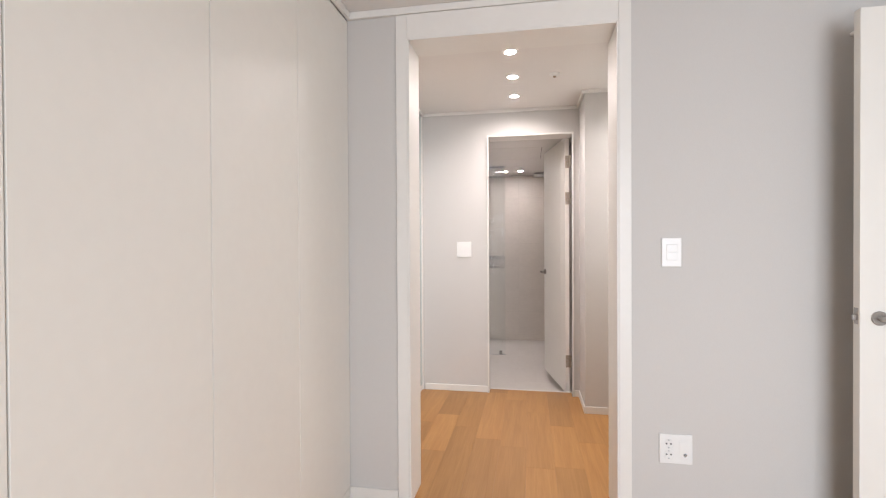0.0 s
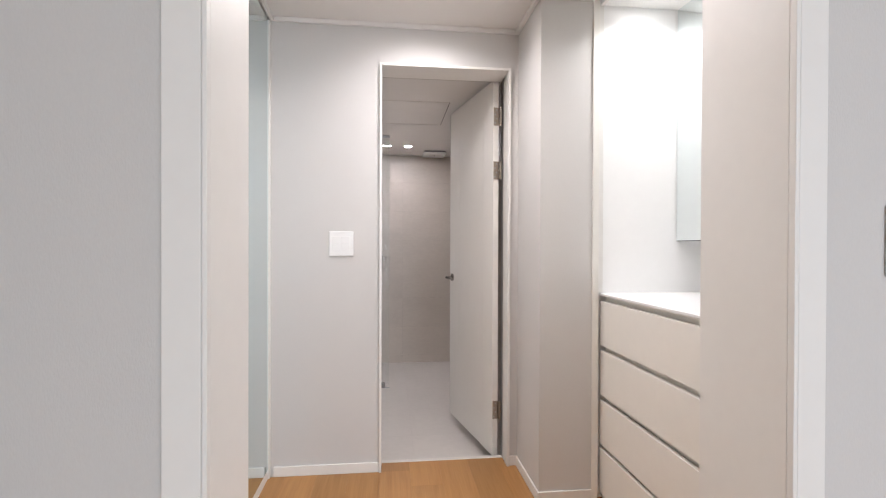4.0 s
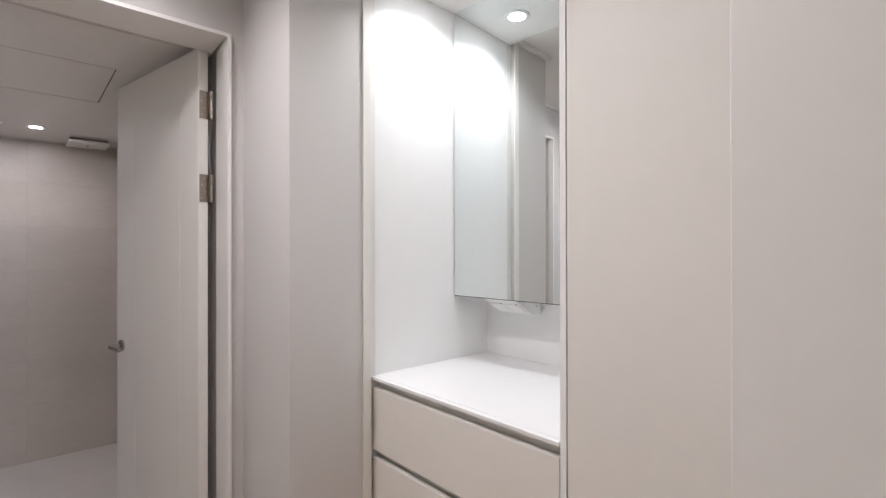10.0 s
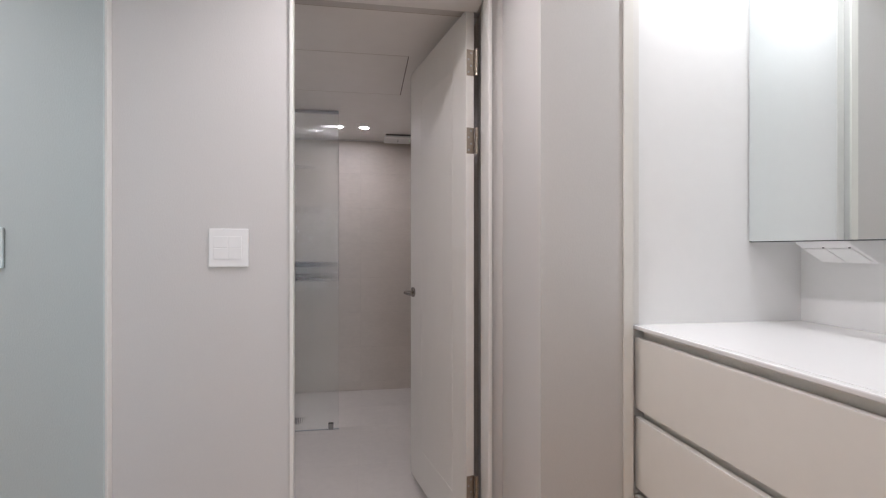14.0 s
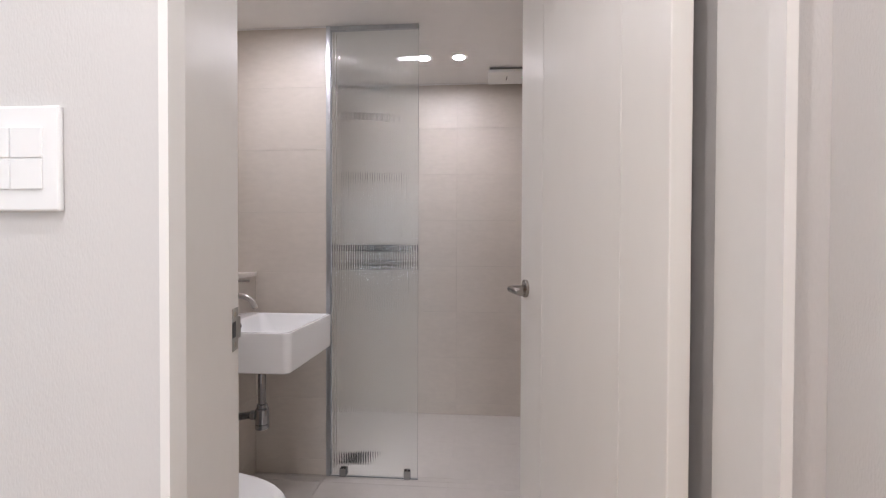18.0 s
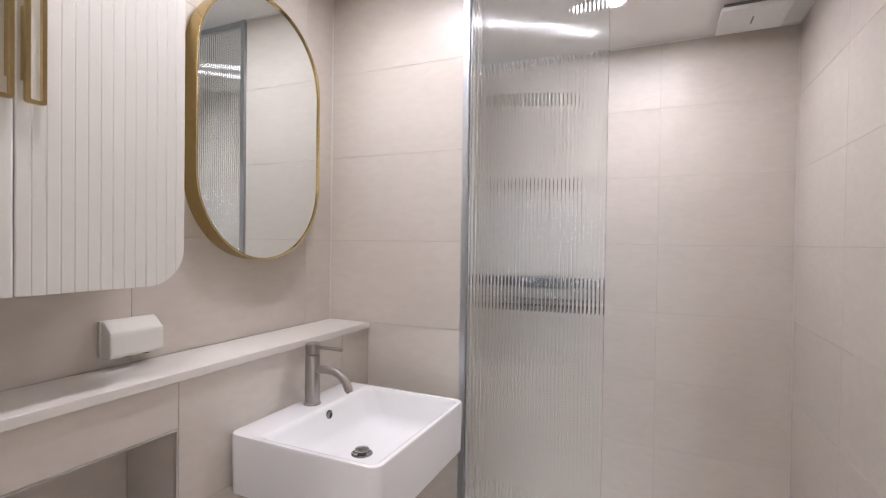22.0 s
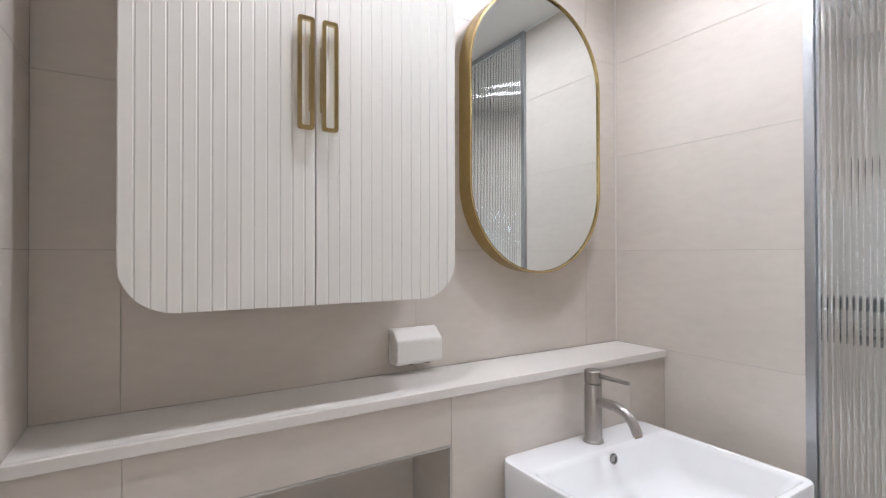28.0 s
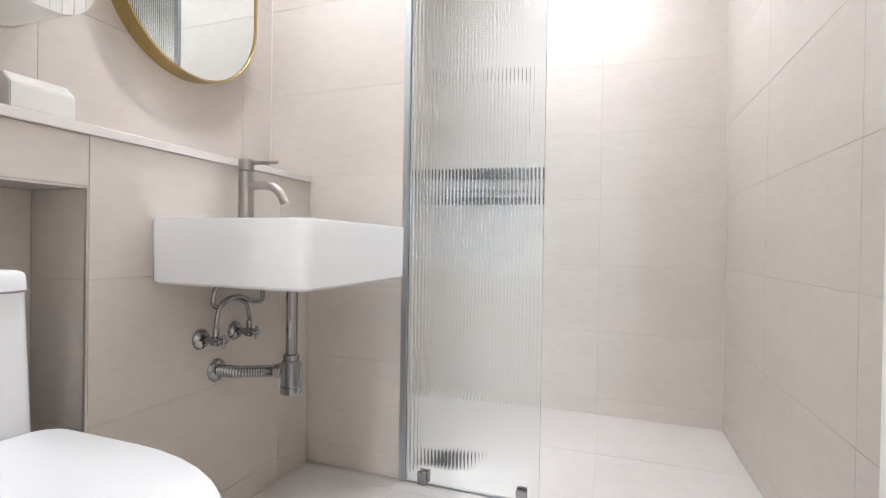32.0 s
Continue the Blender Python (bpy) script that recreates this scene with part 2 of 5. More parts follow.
def boxes(*rows, bevel=0.0):
    b = bmesh.new()
    for row in rows:
        box(b, *row, bevel=bevel)
    return b


def basis(axis):
    """A matrix that turns +z towards axis."""
    return Vector(axis).to_track_quat("Z", "Y").to_matrix().to_4x4()


def lathe(b, profile, at, axis=(0, 0, 1), seg=24, closed=True):
    """A turned shape: profile of (radius, height) along axis from at."""
    m = Matrix.Translation(at) @ basis(axis)
    rings = []
    for r, h in profile:
        rings.append([b.verts.new(m @ Vector((r * math.cos(2 * math.pi * i / seg), r * math.sin(2 * math.pi * i / seg), h))) for i in range(seg)])
    for a, c in zip(rings, rings[1:]):
        for i in range(seg):
            b.faces.new((a[i], a[(i + 1) % seg], c[(i + 1) % seg], c[i]))
    if closed:
        b.faces.new(rings[0][::-1])
        b.faces.new(rings[-1])
    return b


def rod(b, p, q, r, seg=16, bevel=0.0):
    length = (Vector(q) - Vector(p)).length
    prof = [(r, 0), (r, length)] if not bevel else [(r - bevel, 0), (r, bevel), (r, length - bevel), (r - bevel, length)]
    return lathe(b, prof, p, Vector(q) - Vector(p), seg)


def tube(b, points, r, seg=12, ripple=0.0):
    """A round tube along a line of points, corrugated where ripple is given."""
    pts = [Vector(p) for p in points]
    rings, up = [], None
    for i, p in enumerate(pts):
        way = (pts[min(i + 1, len(pts) - 1)] - pts[max(i - 1, 0)]).normalized()
        if up is None:
            up = way.orthogonal().normalized()
        up = (up - up.dot(way) * way).normalized()
        side = way.cross(up)
        rr = r * (1 + ripple * (1 if i % 2 else -1))
        rings.append([b.verts.new(p + rr * (math.cos(2 * math.pi * k / seg) * up + math.sin(2 * math.pi * k / seg) * side)) for k in range(seg)])
    for a, c in zip(rings, rings[1:]):
        for k in range(seg):
            b.faces.new((a[k], a[(k + 1) % seg], c[(k + 1) % seg], c[k]))
    b.faces.new(rings[0][::-1])
    b.faces.new(rings[-1])
    return b


def curve_points(ctrl, n=24):
    """Points on a smooth line through the control points."""
    pts = [Vector(p) for p in ctrl]
    pts = [2 * pts[0] - pts[1]] + pts + [2 * pts[-1] - pts[-2]]
    out = []
    for i in range(1, len(pts) - 2):
        for k in range(n):
            t = k / n
            a, p, q, c = pts[i - 1], pts[i], pts[i + 1], pts[i + 2]
            out.append(0.5 * ((2 * p) + (q - a) * t + (2 * a - 5 * p + 4 * q - c) * t * t + (3 * p - a - 3 * q + c) * t ** 3))
    return out + [pts[-2]]


def rounded(u0, u1, v0, v1, r, seg=6):
    """The outline of a rounded rectangle, counter-clockwise."""
    out = []
    for cu, cv, a0 in ((u1 - r, v0 + r, -90), (u1 - r, v1 - r, 0), (u0 + r, v1 - r, 90), (u0 + r, v0 + r, 180)):
        for k in range(seg + 1):
            a = radians(a0 + 90 * k / seg)
            out.append((cu + r * math.cos(a), cv + r * math.sin(a)))
    return out


def loft(b, rings, cap=True):
    """Joins rings of equal length; caps the first and the last."""
    vs = [[b.verts.new(p) for p in ring] for ring in rings]
    n = len(vs[0])
    for a, c in zip(vs, vs[1:]):
        for i in range(n):
            b.faces.new((a[i], a[(i + 1) % n], c[(i + 1) % n], c[i]))
    if cap:
        b.faces.new(vs[0][::-1])
        b.faces.new(vs[-1])
    return b


def part(name, b, mat, parent=None, label="", smooth=False):
    """Links a bmesh as one mesh object, under a thing or a part."""
    bmesh.ops.recalc_face_normals(b, faces=b.faces)
    data = bpy.data.meshes.new(name)
    b.to_mesh(data)
    b.free()
    data.materials.append(mat)
    if smooth:
        data.shade_smooth()
        data.set_sharp_from_angle(angle=radians(38))
    ob = new(name, data)
    ob.parent = parent
    if label:
        ob["label"] = label
    return ob


def thing(name, at, label, category, group="", kind=""):
    ob = new(name)
    ob.location = at
    ob.empty_display_size = 0.05
    tagged(ob, label, category, group, kind)
    return ob


def settled(root, dx=0.0, dy=0.0, dz=0.0):
    """Puts parts that were made in world coordinates under a root that is not at the origin, and moves the whole by the given metres."""
    shift = Matrix.Translation(-root.location)
    for ob in root.children:
        ob.matrix_parent_inverse = shift
    root.location += Vector((dx, dy, dz))
    return root


def structure(name, b, mat, label, category):
    return tagged(part(name, b, mat), label, category, kind="structure")


# ---- measures of the place ----
WARD, BED_Y, HALL_Y = -0.528, -1.802, -1.612          # wardrobe front; the wall between bedroom and hall
OPEN_L, OPEN_R, OPEN_TOP = -0.213, 0.736, 2.24        # the wide opening in it
BED_CEIL, HALL_CEIL = 2.40, 2.395
CLOSET = -0.565                                       # closet front in the hall
JOG_X, JOG_Y = 0.757, -0.384
VAN_X, VAN_L, VAN_R = 1.059, -0.366, -1.129           # vanity front and sides
DOOR_L, DOOR_R, DOOR_TOP = 0.012, 0.698, 2.166        # clear opening of the bath door
DW = 0.008                                            # hall face of the door wall
IN_Y = 0.30                                           # bath side of the door wall
XW, XS, XR = -0.991, -0.810, 0.740                    # bath left wall, its lower ledge, right wall
YA, YB = 1.865, 2.800                                 # partition with the glass, back wall
ZF, ZC = -0.105, 2.226                                # bath floor and ceiling
SHELF = 0.957
NICHE_R, NICHE_TOP = 1.067, 0.820

# ---- bedroom shell ----
structure("floor_bedroom", boxes((-1.2, 2.6, -6.1, HALL_Y - 0.1, -0.12, -0.012)), dark_gap, "concrete base under the oak floor of the bedroom", "floor")
structure("ceiling_bedroom", boxes((-1.2, 2.6, -6.1, BED_Y, BED_CEIL, BED_CEIL + 0.1)), ceiling_paper, "plain papered bedroom ceiling", "ceiling")
structure("wall_opening", boxes((-1.2, OPEN_L - 0.03, BED_Y, HALL_Y, -0.1, BED_CEIL), (OPEN_R + 0.03, 2.6, BED_Y, HALL_Y, -0.1, BED_CEIL),
                                (OPEN_L - 0.03, OPEN_R + 0.03, BED_Y, HALL_Y, OPEN_TOP + 0.03, BED_CEIL)), wallpaper, "pale grey papered wall round a wide doorless opening", "wall")
structure("wall_bedroom_right", boxes((2.45, 2.6, -6.1, BED_Y, -0.1, BED_CEIL)), wallpaper, "pale grey papered side wall of the bedroom", "wall")
structure("wall_bedroom_left", boxes((-1.3, -1.2, -6.1, HALL_Y, -0.1, BED_CEIL)), wallpaper, "plain wall behind the wardrobe", "wall")
structure("wall_window", boxes((-1.2, 2.6, -6.1, -5.95, -0.1, 0.14), (-1.2, 2.6, -6.1, -5.95, 2.2, BED_CEIL), (-1.2, 0.67, -6.1, -5.95, 0.14, 2.2),
                               (2.37, 2.6, -6.1, -5.95, 0.14, 2.2)), wallpaper, "pale wall with a wide window opening", "wall")


def window_unit():
    x0, x1, z0, z1, w = 0.67, 2.37, 0.14, 2.2, 0.06
    mid = (x0 + x1) / 2
    root = thing("window_1", (mid, -6.02, z0), "wide white framed bedroom window with clear panes", "window", kind="structure")
    part("window_frame", boxes((x0, x1, -6.06, -5.98, z0, z0 + w), (x0, x1, -6.06, -5.98, z1 - w, z1), (x0, x0 + w, -6.06, -5.98, z0 + w, z1 - w),
                               (x1 - w, x1, -6.06, -5.98, z0 + w, z1 - w), (mid - w / 2, mid + w / 2, -6.06, -5.98, z0 + w, z1 - w)), white_trim, root)
    for a, c in ((x0 + w, mid - w / 2), (mid + w / 2, x1 - w)):
        pane = part("pane", boxes((a, c, -6.025, -6.019, z0 + w, z1 - w)), window_glass, root)
        pane.visible_shadow = False
    settled(root)


window_unit()

# ---- hall shell ----
structure("floor_hall", boxes((-1.25, 1.9, HALL_Y - 0.1, 0.098, -0.12, -0.012)), dark_gap, "concrete base under the oak floor of the hall", "floor")
structure("ceiling_hall", boxes((-1.25, VAN_X, HALL_Y, 0.02, HALL_CEIL, HALL_CEIL + 0.1), (VAN_X, 1.9, HALL_Y, 0.02, 2.41, HALL_CEIL + 0.1)), ceiling_paper, "plain papered hall ceiling", "ceiling")
structure("wall_bath_door", boxes((-1.25, DOOR_L - 0.012, DW, 0.03, ZF, HALL_CEIL), (-1.25, -0.062, 0.03, 0.245, ZF, HALL_CEIL), (-1.25, -0.105, 0.245, IN_Y - 0.008, ZF, HALL_CEIL), (DOOR_R + 0.012, 1.9, DW, 0.03, ZF, HALL_CEIL), (DOOR_R + 0.033, 1.9, 0.03, IN_Y - 0.008, ZF, HALL_CEIL),
                                  (DOOR_L - 0.012, DOOR_R + 0.012, DW, 0.03, DOOR_TOP + 0.014, HALL_CEIL), (-0.062, DOOR_R + 0.033, 0.03, IN_Y - 0.008, DOOR_TOP + 0.04, HALL_CEIL)), wallpaper, "pale grey papered wall round the bathroom door", "wall")
structure("wall_jog", boxes((JOG_X, VAN_X - 0.018, JOG_Y, DW - 0.0005, -0.012, HALL_CEIL - 0.0005), (VAN_X - 0.018, 1.75, VAN_L + 0.0155, DW - 0.0005, -0.012, HALL_CEIL - 0.0005)), wallpaper, "pale grey papered pier beside the vanity", "wall")
structure("wall_hall_left", boxes((-1.25, -1.17, HALL_Y, 0.0, -0.1, HALL_CEIL)), wallpaper, "plain wall behind the hall closet", "wall")
structure("wall_hall_right", boxes((1.75, 1.9, HALL_Y, 0.0, -0.1, HALL_CEIL)), wallpaper, "plain wall behind the vanity", "wall")

# ---- trim ----
def strip_set(name, rows, label, mat=white_trim, bevel=0.002):
    structure(name, boxes(*rows, bevel=bevel), mat, label, "trim")


def opening_casing():
    root = thing("trim_opening", (0.26, BED_Y, 0.0), "white painted casing and lining of the wide opening", "casing", kind="structure")
    y0, y1 = BED_Y - 0.014, HALL_Y + 0.006
    top = BED_CEIL - 0.036
    part("casing_side", boxes((OPEN_L - 0.065, OPEN_L - 0.0092, y0, BED_Y - 0.001, 0.0, top), bevel=0.0015), white_trim, root)
    part("casing_side", boxes((OPEN_R + 0.0092, OPEN_R + 0.062, y0, BED_Y - 0.001, 0.0, top), bevel=0.0015), white_trim, root)
    part("casing_head", boxes((OPEN_L - 0.0088, OPEN_R + 0.0088, y0, BED_Y - 0.001, OPEN_TOP + 0.0092, top), bevel=0.0015), white_trim, root)
    part("inner_bead", boxes((OPEN_L - 0.0085, OPEN_L - 0.0005, y0 - 0.001, BED_Y - 0.001, 0.0, OPEN_TOP + 0.0085), bevel=0.0015), white_trim, root)
    part("inner_bead", boxes((OPEN_R + 0.0005, OPEN_R + 0.0085, y0 - 0.001, BED_Y - 0.001, 0.0, OPEN_TOP + 0.0085), bevel=0.0015), white_trim, root)
    part("inner_bead", boxes((OPEN_L, OPEN_R, y0 - 0.001, BED_Y - 0.001, OPEN_TOP + 0.0005, OPEN_TOP + 0.0085), bevel=0.0015), white_trim, root)
    part("lining_side", boxes((OPEN_L - 0.029, OPEN_L - 0.001, BED_Y, y1, 0.0, OPEN_TOP), bevel=0.0015), white_trim, root)
    part("lining_side", boxes((OPEN_R + 0.001, OPEN_R + 0.029, BED_Y, y1 + 0.036, 0.0, OPEN_TOP), bevel=0.0015), white_trim, root)
    part("lining_head", boxes((OPEN_L - 0.029, OPEN_R + 0.029, BED_Y, y1, OPEN_TOP + 0.001, OPEN_TOP + 0.029), bevel=0.0015), white_trim, root)
    settled(root)


opening_casing()
C = 0.034
strip_set("trim_bedroom_cornice", [(WARD, 2.45, BED_Y - 0.02, BED_Y - 0.001, BED_CEIL - C, BED_CEIL - 0.001), (WARD + 0.001, WARD + 0.02, -5.9, BED_Y - 0.022, BED_CEIL - C, BED_CEIL - 0.001)],
          "slim white cornice under the bedroom ceiling")
strip_set("trim_hall_cornice", [(CLOSET + 0.02, JOG_X - 0.021, DW - 0.016, DW - 0.001, HALL_CEIL - 0.024, HALL_CEIL - 0.001), (JOG_X - 0.02, JOG_X - 0.001, JOG_Y - 0.02, DW - 0.001, HALL_CEIL - 0.024, HALL_CEIL - 0.001),
                                (JOG_X + 0.0005, 1.0115, JOG_Y - 0.02, JOG_Y - 0.001, HALL_CEIL - 0.024, HALL_CEIL - 0.001),
                                (CLOSET + 0.001, CLOSET + 0.019, HALL_Y + 0.001, -0.001, HALL_CEIL - 0.024, HALL_CEIL - 0.001),
                                (VAN_X - 0.019, VAN_X - 0.001, HALL_Y + 0.001, VAN_R - 0.02, HALL_CEIL - 0.024, HALL_CEIL - 0.001)], "slim white cornice under the hall ceiling")
strip_set("baseboard_hall", [(CLOSET + 0.02, DOOR_L - 0.0145, DW - 0.012, DW - 0.001, 0.0, 0.052), (DOOR_R + 0.0145, JOG_X - 0.011, DW - 0.012, DW - 0.001, 0.0, 0.052),
                             (JOG_X - 0.01, JOG_X - 0.001, JOG_Y - 0.01, DW - 0.001, 0.0, 0.052), (JOG_X, 1.0115, JOG_Y - 0.01, JOG_Y - 0.001, 0.0, 0.052)], "low white skirting along the hall walls")
strip_set("baseboard_bedroom", [(WARD + 0.001, OPEN_L - 0.0665, BED_Y - 0.01, BED_Y - 0.001, 0.0, 0.06), (OPEN_R + 0.0635, 2.44, BED_Y - 0.01, BED_Y - 0.001, 0.0, 0.06)], "low white skirting along the bedroom wall")


def bath_door_frame():
    root = thing("door_frame", (0.36, 0.0, 0.0), "slim white painted bathroom door frame", "door frame", kind="structure")
    y0, y1 = -0.012, 0.25
    b = bmesh.new()
    flat = [(DOOR_L - 0.012, y0), (DOOR_L, y0), (DOOR_L, 0.02), (-0.043, y1), (-0.058, y1), (-0.058, 0.031), (DOOR_L - 0.012, 0.031)]
    loft(b, [[(x, y, z) for x, y in flat] for z in (ZF + 0.001, DOOR_TOP + 0.0135)])
    part("jamb", b, white_trim, root, "splayed white painted jamb")
    b = bmesh.new()
    flat = [(DOOR_R + 0.012, y0), (DOOR_R + 0.012, 0.031), (DOOR_R + 0.032, 0.031), (DOOR_R + 0.032, 0.172), (DOOR_R + 0.016, 0.172), (DOOR_R, 0.02), (DOOR_R, y0)]
    loft(b, [[(x, y, z) for x, y in flat] for z in (ZF + 0.001, DOOR_TOP + 0.0135)])
    part("jamb", b, white_trim, root, "splayed white painted jamb")
    part("head", boxes((DOOR_L + 0.0005, DOOR_R - 0.0005, y0, 0.172, DOOR_TOP, DOOR_TOP + 0.0135), bevel=0.0015), white_trim, root)
    part("threshold", boxes((DOOR_L + 0.0, DOOR_R - 0.001, 0.102, 0.130, ZF, 0.003), bevel=0.002), shelf_stone, root, "pale stone threshold")
    settled(root)


bath_door_frame()

# ---- bathroom shell ----
structure("floor_bathroom", boxes((XW - 0.2, XR + 0.2, 0.1, YB + 0.2, ZF - 0.1, ZF - 0.0025)), floor_grout, "grouted bed under pale beige floor tiles", "floor")
structure("ceiling_bathroom", boxes((XW - 0.2, XR + 0.2, IN_Y - 0.1, YB + 0.2, ZC, ZC + 0.1)), bath_panel, "smooth white panelled bathroom ceiling", "ceiling")
structure("wall_bath_left", boxes((XW - 0.2, XW - 0.0015, IN_Y - 0.008, YB + 0.1, ZF - 0.05, ZC)), grout, "grouted wall under beige tiles behind the basin", "wall")
structure("wall_bath_right", boxes((XR + 0.0015, XR + 0.2, IN_Y - 0.008, YB + 0.1, ZF - 0.05, ZC)), grout, "grouted wall under beige tiles beside the shower", "wall")
structure("wall_bath_back", boxes((XW, XR, YB + 0.0015, YB + 0.2, ZF - 0.05, ZC)), grout, "grouted back wall under beige shower tiles", "wall")
structure("wall_bath_entry", boxes((XW, -0.105, IN_Y - 0.0075, IN_Y - 0.0015, ZF - 0.05, ZC), (DOOR_R + 0.032, XR, IN_Y - 0.0075, IN_Y - 0.0015, ZF - 0.05, ZC),
                                   (-0.062, DOOR_R + 0.032, IN_Y - 0.0075, IN_Y - 0.0015, DOOR_TOP + 0.041, ZC)), grout, "grouted entry wall under beige tiles", "wall")
PART_R = -0.426
structure("wall_partition", boxes((XW, PART_R, YA + 0.0015, YA + 0.098, ZF - 0.05, ZC)), grout, "short grouted partition under beige tiles", "wall")
structure("wall_ledge", boxes((XW, XS - 0.0015, NICHE_R + 0.0015, YA, ZF - 0.05, SHELF - 0.022), (XW, XS - 0.0015, IN_Y, NICHE_R + 0.0015, NICHE_TOP + 0.0015, SHELF - 0.022)), grout, "low wall ledge with a recess for the cistern", "wall")


# ---- bedroom things ----
def wardrobe():
    root = thing("wardrobe", (WARD - 0.3, -3.6, 0.0), "full height built-in wardrobe with flat cream doors", "wardrobe")
    part("body", boxes((WARD - 0.6, WARD - 0.022, -5.4, BED_Y - 0.002, 0.0, BED_CEIL - 0.002)), cream_board, root)
    seams = [-5.4, -4.9, -4.385, -3.875, -3.369, -2.834, -2.321, BED_Y - 0.002]
    for a, c in zip(seams, seams[1:]):
        part("door", boxes((WARD - 0.02, WARD, a + 0.002, c - 0.002, 0.06, BED_CEIL - C - 0.004), bevel=0.0015), cream_board, root)
    part("plinth", boxes((WARD - 0.021, WARD - 0.001, -5.4, BED_Y - 0.002, 0.0, 0.056)), cream_board, root)
    settled(root)


def lever(root, at, n, along, mat=dark_nickel):
    """A round rose and a bent lever on a door face with normal n; the lever points along."""
    at, n, along = Vector(at), Vector(n), Vector(along)
    b = bmesh.new()
    lathe(b, [(0.0255, 0), (0.0265, 0.002), (0.0265, 0.008), (0.025, 0.0095)], at, n, 32)
    part("rose", b, mat, root, smooth=True)
    b = bmesh.new()
    ctrl = [at + n * 0.009, at + n * 0.030, at + n * 0.044 + along * 0.001, at + n * 0.0505 + along * 0.006, at + n * 0.053 + along * 0.018, at + n * 0.053 + along * 0.063, at + n * 0.053 + along * 0.115]
    tube(b, curve_points(ctrl, 8), 0.0095, 18)
    part("lever", b, mat, root, "brushed metal lever handle", smooth=True)


def bedroom_door():
    root = thing("bedroom_door", (1.95, -2.0, 0.0), "white flush bedroom door standing open beside the wall", "door")
    leaf = part("leaf", boxes((1.563, 2.36, -2.018, -1.98, 0.006, 2.13), bevel=0.002), door_paint, root)
    b = boxes((1.5610, 1.5635, -2.010, -1.988, 0.953, 1.014), bevel=0.0005)
    plate = part("latch_plate", b, nickel, root, "brushed steel latch plate")
    b = boxes((1.549, 1.562, -2.004, -1.994, 0.968, 0.988), bevel=0.002)
    part("latch_bolt", b, nickel, root)
    lever(root, (1.625, -2.018, 0.978), (0, -1, 0), (1, 0, 0), nickel)
    settled(root)
    b = bmesh.new()
    rod(b, (1.66, BED_Y - 0.001, 2.115), (1.66, -1.93, 2.115), 0.009, 14, 0.002)
    rod(b, (1.66, -1.93, 2.115), (1.66, -1.976, 2.115), 0.014, 14, 0.003)
    tagged(part("door_stop", b, white_plastic, smooth=True), "white door stop on the wall above the open door", "door stop")


def plate_box(name, x0, x1, z0, z1, y, root, mat=white_plastic):
    """A wall plate on a wall that faces -y."""
    return part(name, boxes((x0, x1, y - 0.009, y - 0.0005, z0, z1), bevel=0.003), mat, root)


def bedroom_switch():
    x0, x1, z0, z1 = 0.924, 1.006, 1.157, 1.284
    root = thing("light_switch", (0.965, BED_Y, z0), "white two button light switch on the bedroom wall", "light switch")
    plate_box("plate", x0, x1, z0, z1, BED_Y, root)
    for a, c in ((z0 + 0.029, z0 + 0.0625), (z0 + 0.0645, z0 + 0.098)):
        part("button", boxes((x0 + 0.02, x1 - 0.017, BED_Y - 0.0125, BED_Y - 0.006, a, c), bevel=0.0015), white_plastic, root)
    settled(root)


def bedroom_outlet():
    x0, x1, z0, z1 = 0.914, 1.05, 0.291, 0.42
    root = thing("wall_outlet", (0.98, BED_Y, z0), "white double power and aerial outlet low on the wall", "outlet")
    plate_box("plate", x0, x1, z0, z1, BED_Y, root)
    for cz in (z0 + 0.041, z0 + 0.088):
        b = bmesh.new()
        lathe(b, [(0.021, 0), (0.0205, 0.003), (0.0185, 0.003), (0.0180, -0.003)], (x0 + 0.038, BED_Y - 0.0085, cz), (0, -1, 0), 28)
        sock = part("socket", b, white_plastic, root, smooth=True)
        for dx in (-0.009, 0.009):
            b = bmesh.new()
            rod(b, (x0 + 0.038 + dx, BED_Y - 0.004, cz), (x0 + 0.038 + dx, BED_Y - 0.0121, cz), 0.0033, 10)
            part("pin_hole", b, dark_rubber, sock)
        for dz in (-0.0165, 0.0165):
            part("earth_clip", boxes((x0 + 0.0355, x0 + 0.0405, BED_Y - 0.0125, BED_Y - 0.009, cz + dz - 0.002, cz + dz + 0.002)), aluminium, sock)
    part("cover", boxes((x0 + 0.083, x0 + 0.122, BED_Y - 0.0115, BED_Y - 0.006, z0 + 0.028, z0 + 0.102), bevel=0.001), white_plastic, root)
    b = bmesh.new()
    lathe(b, [(0.0075, 0), (0.0075, 0.003), (0.0045, 0.003), (0.0045, 0.006), (0.001, 0.006)], (x0 + 0.105, BED_Y - 0.011, z0 + 0.042), (0, -1, 0), 16)
    part("aerial_socket", b, chrome, root, smooth=True)
    settled(root)


wardrobe()
bedroom_door()
bedroom_switch()
bedroom_outlet()


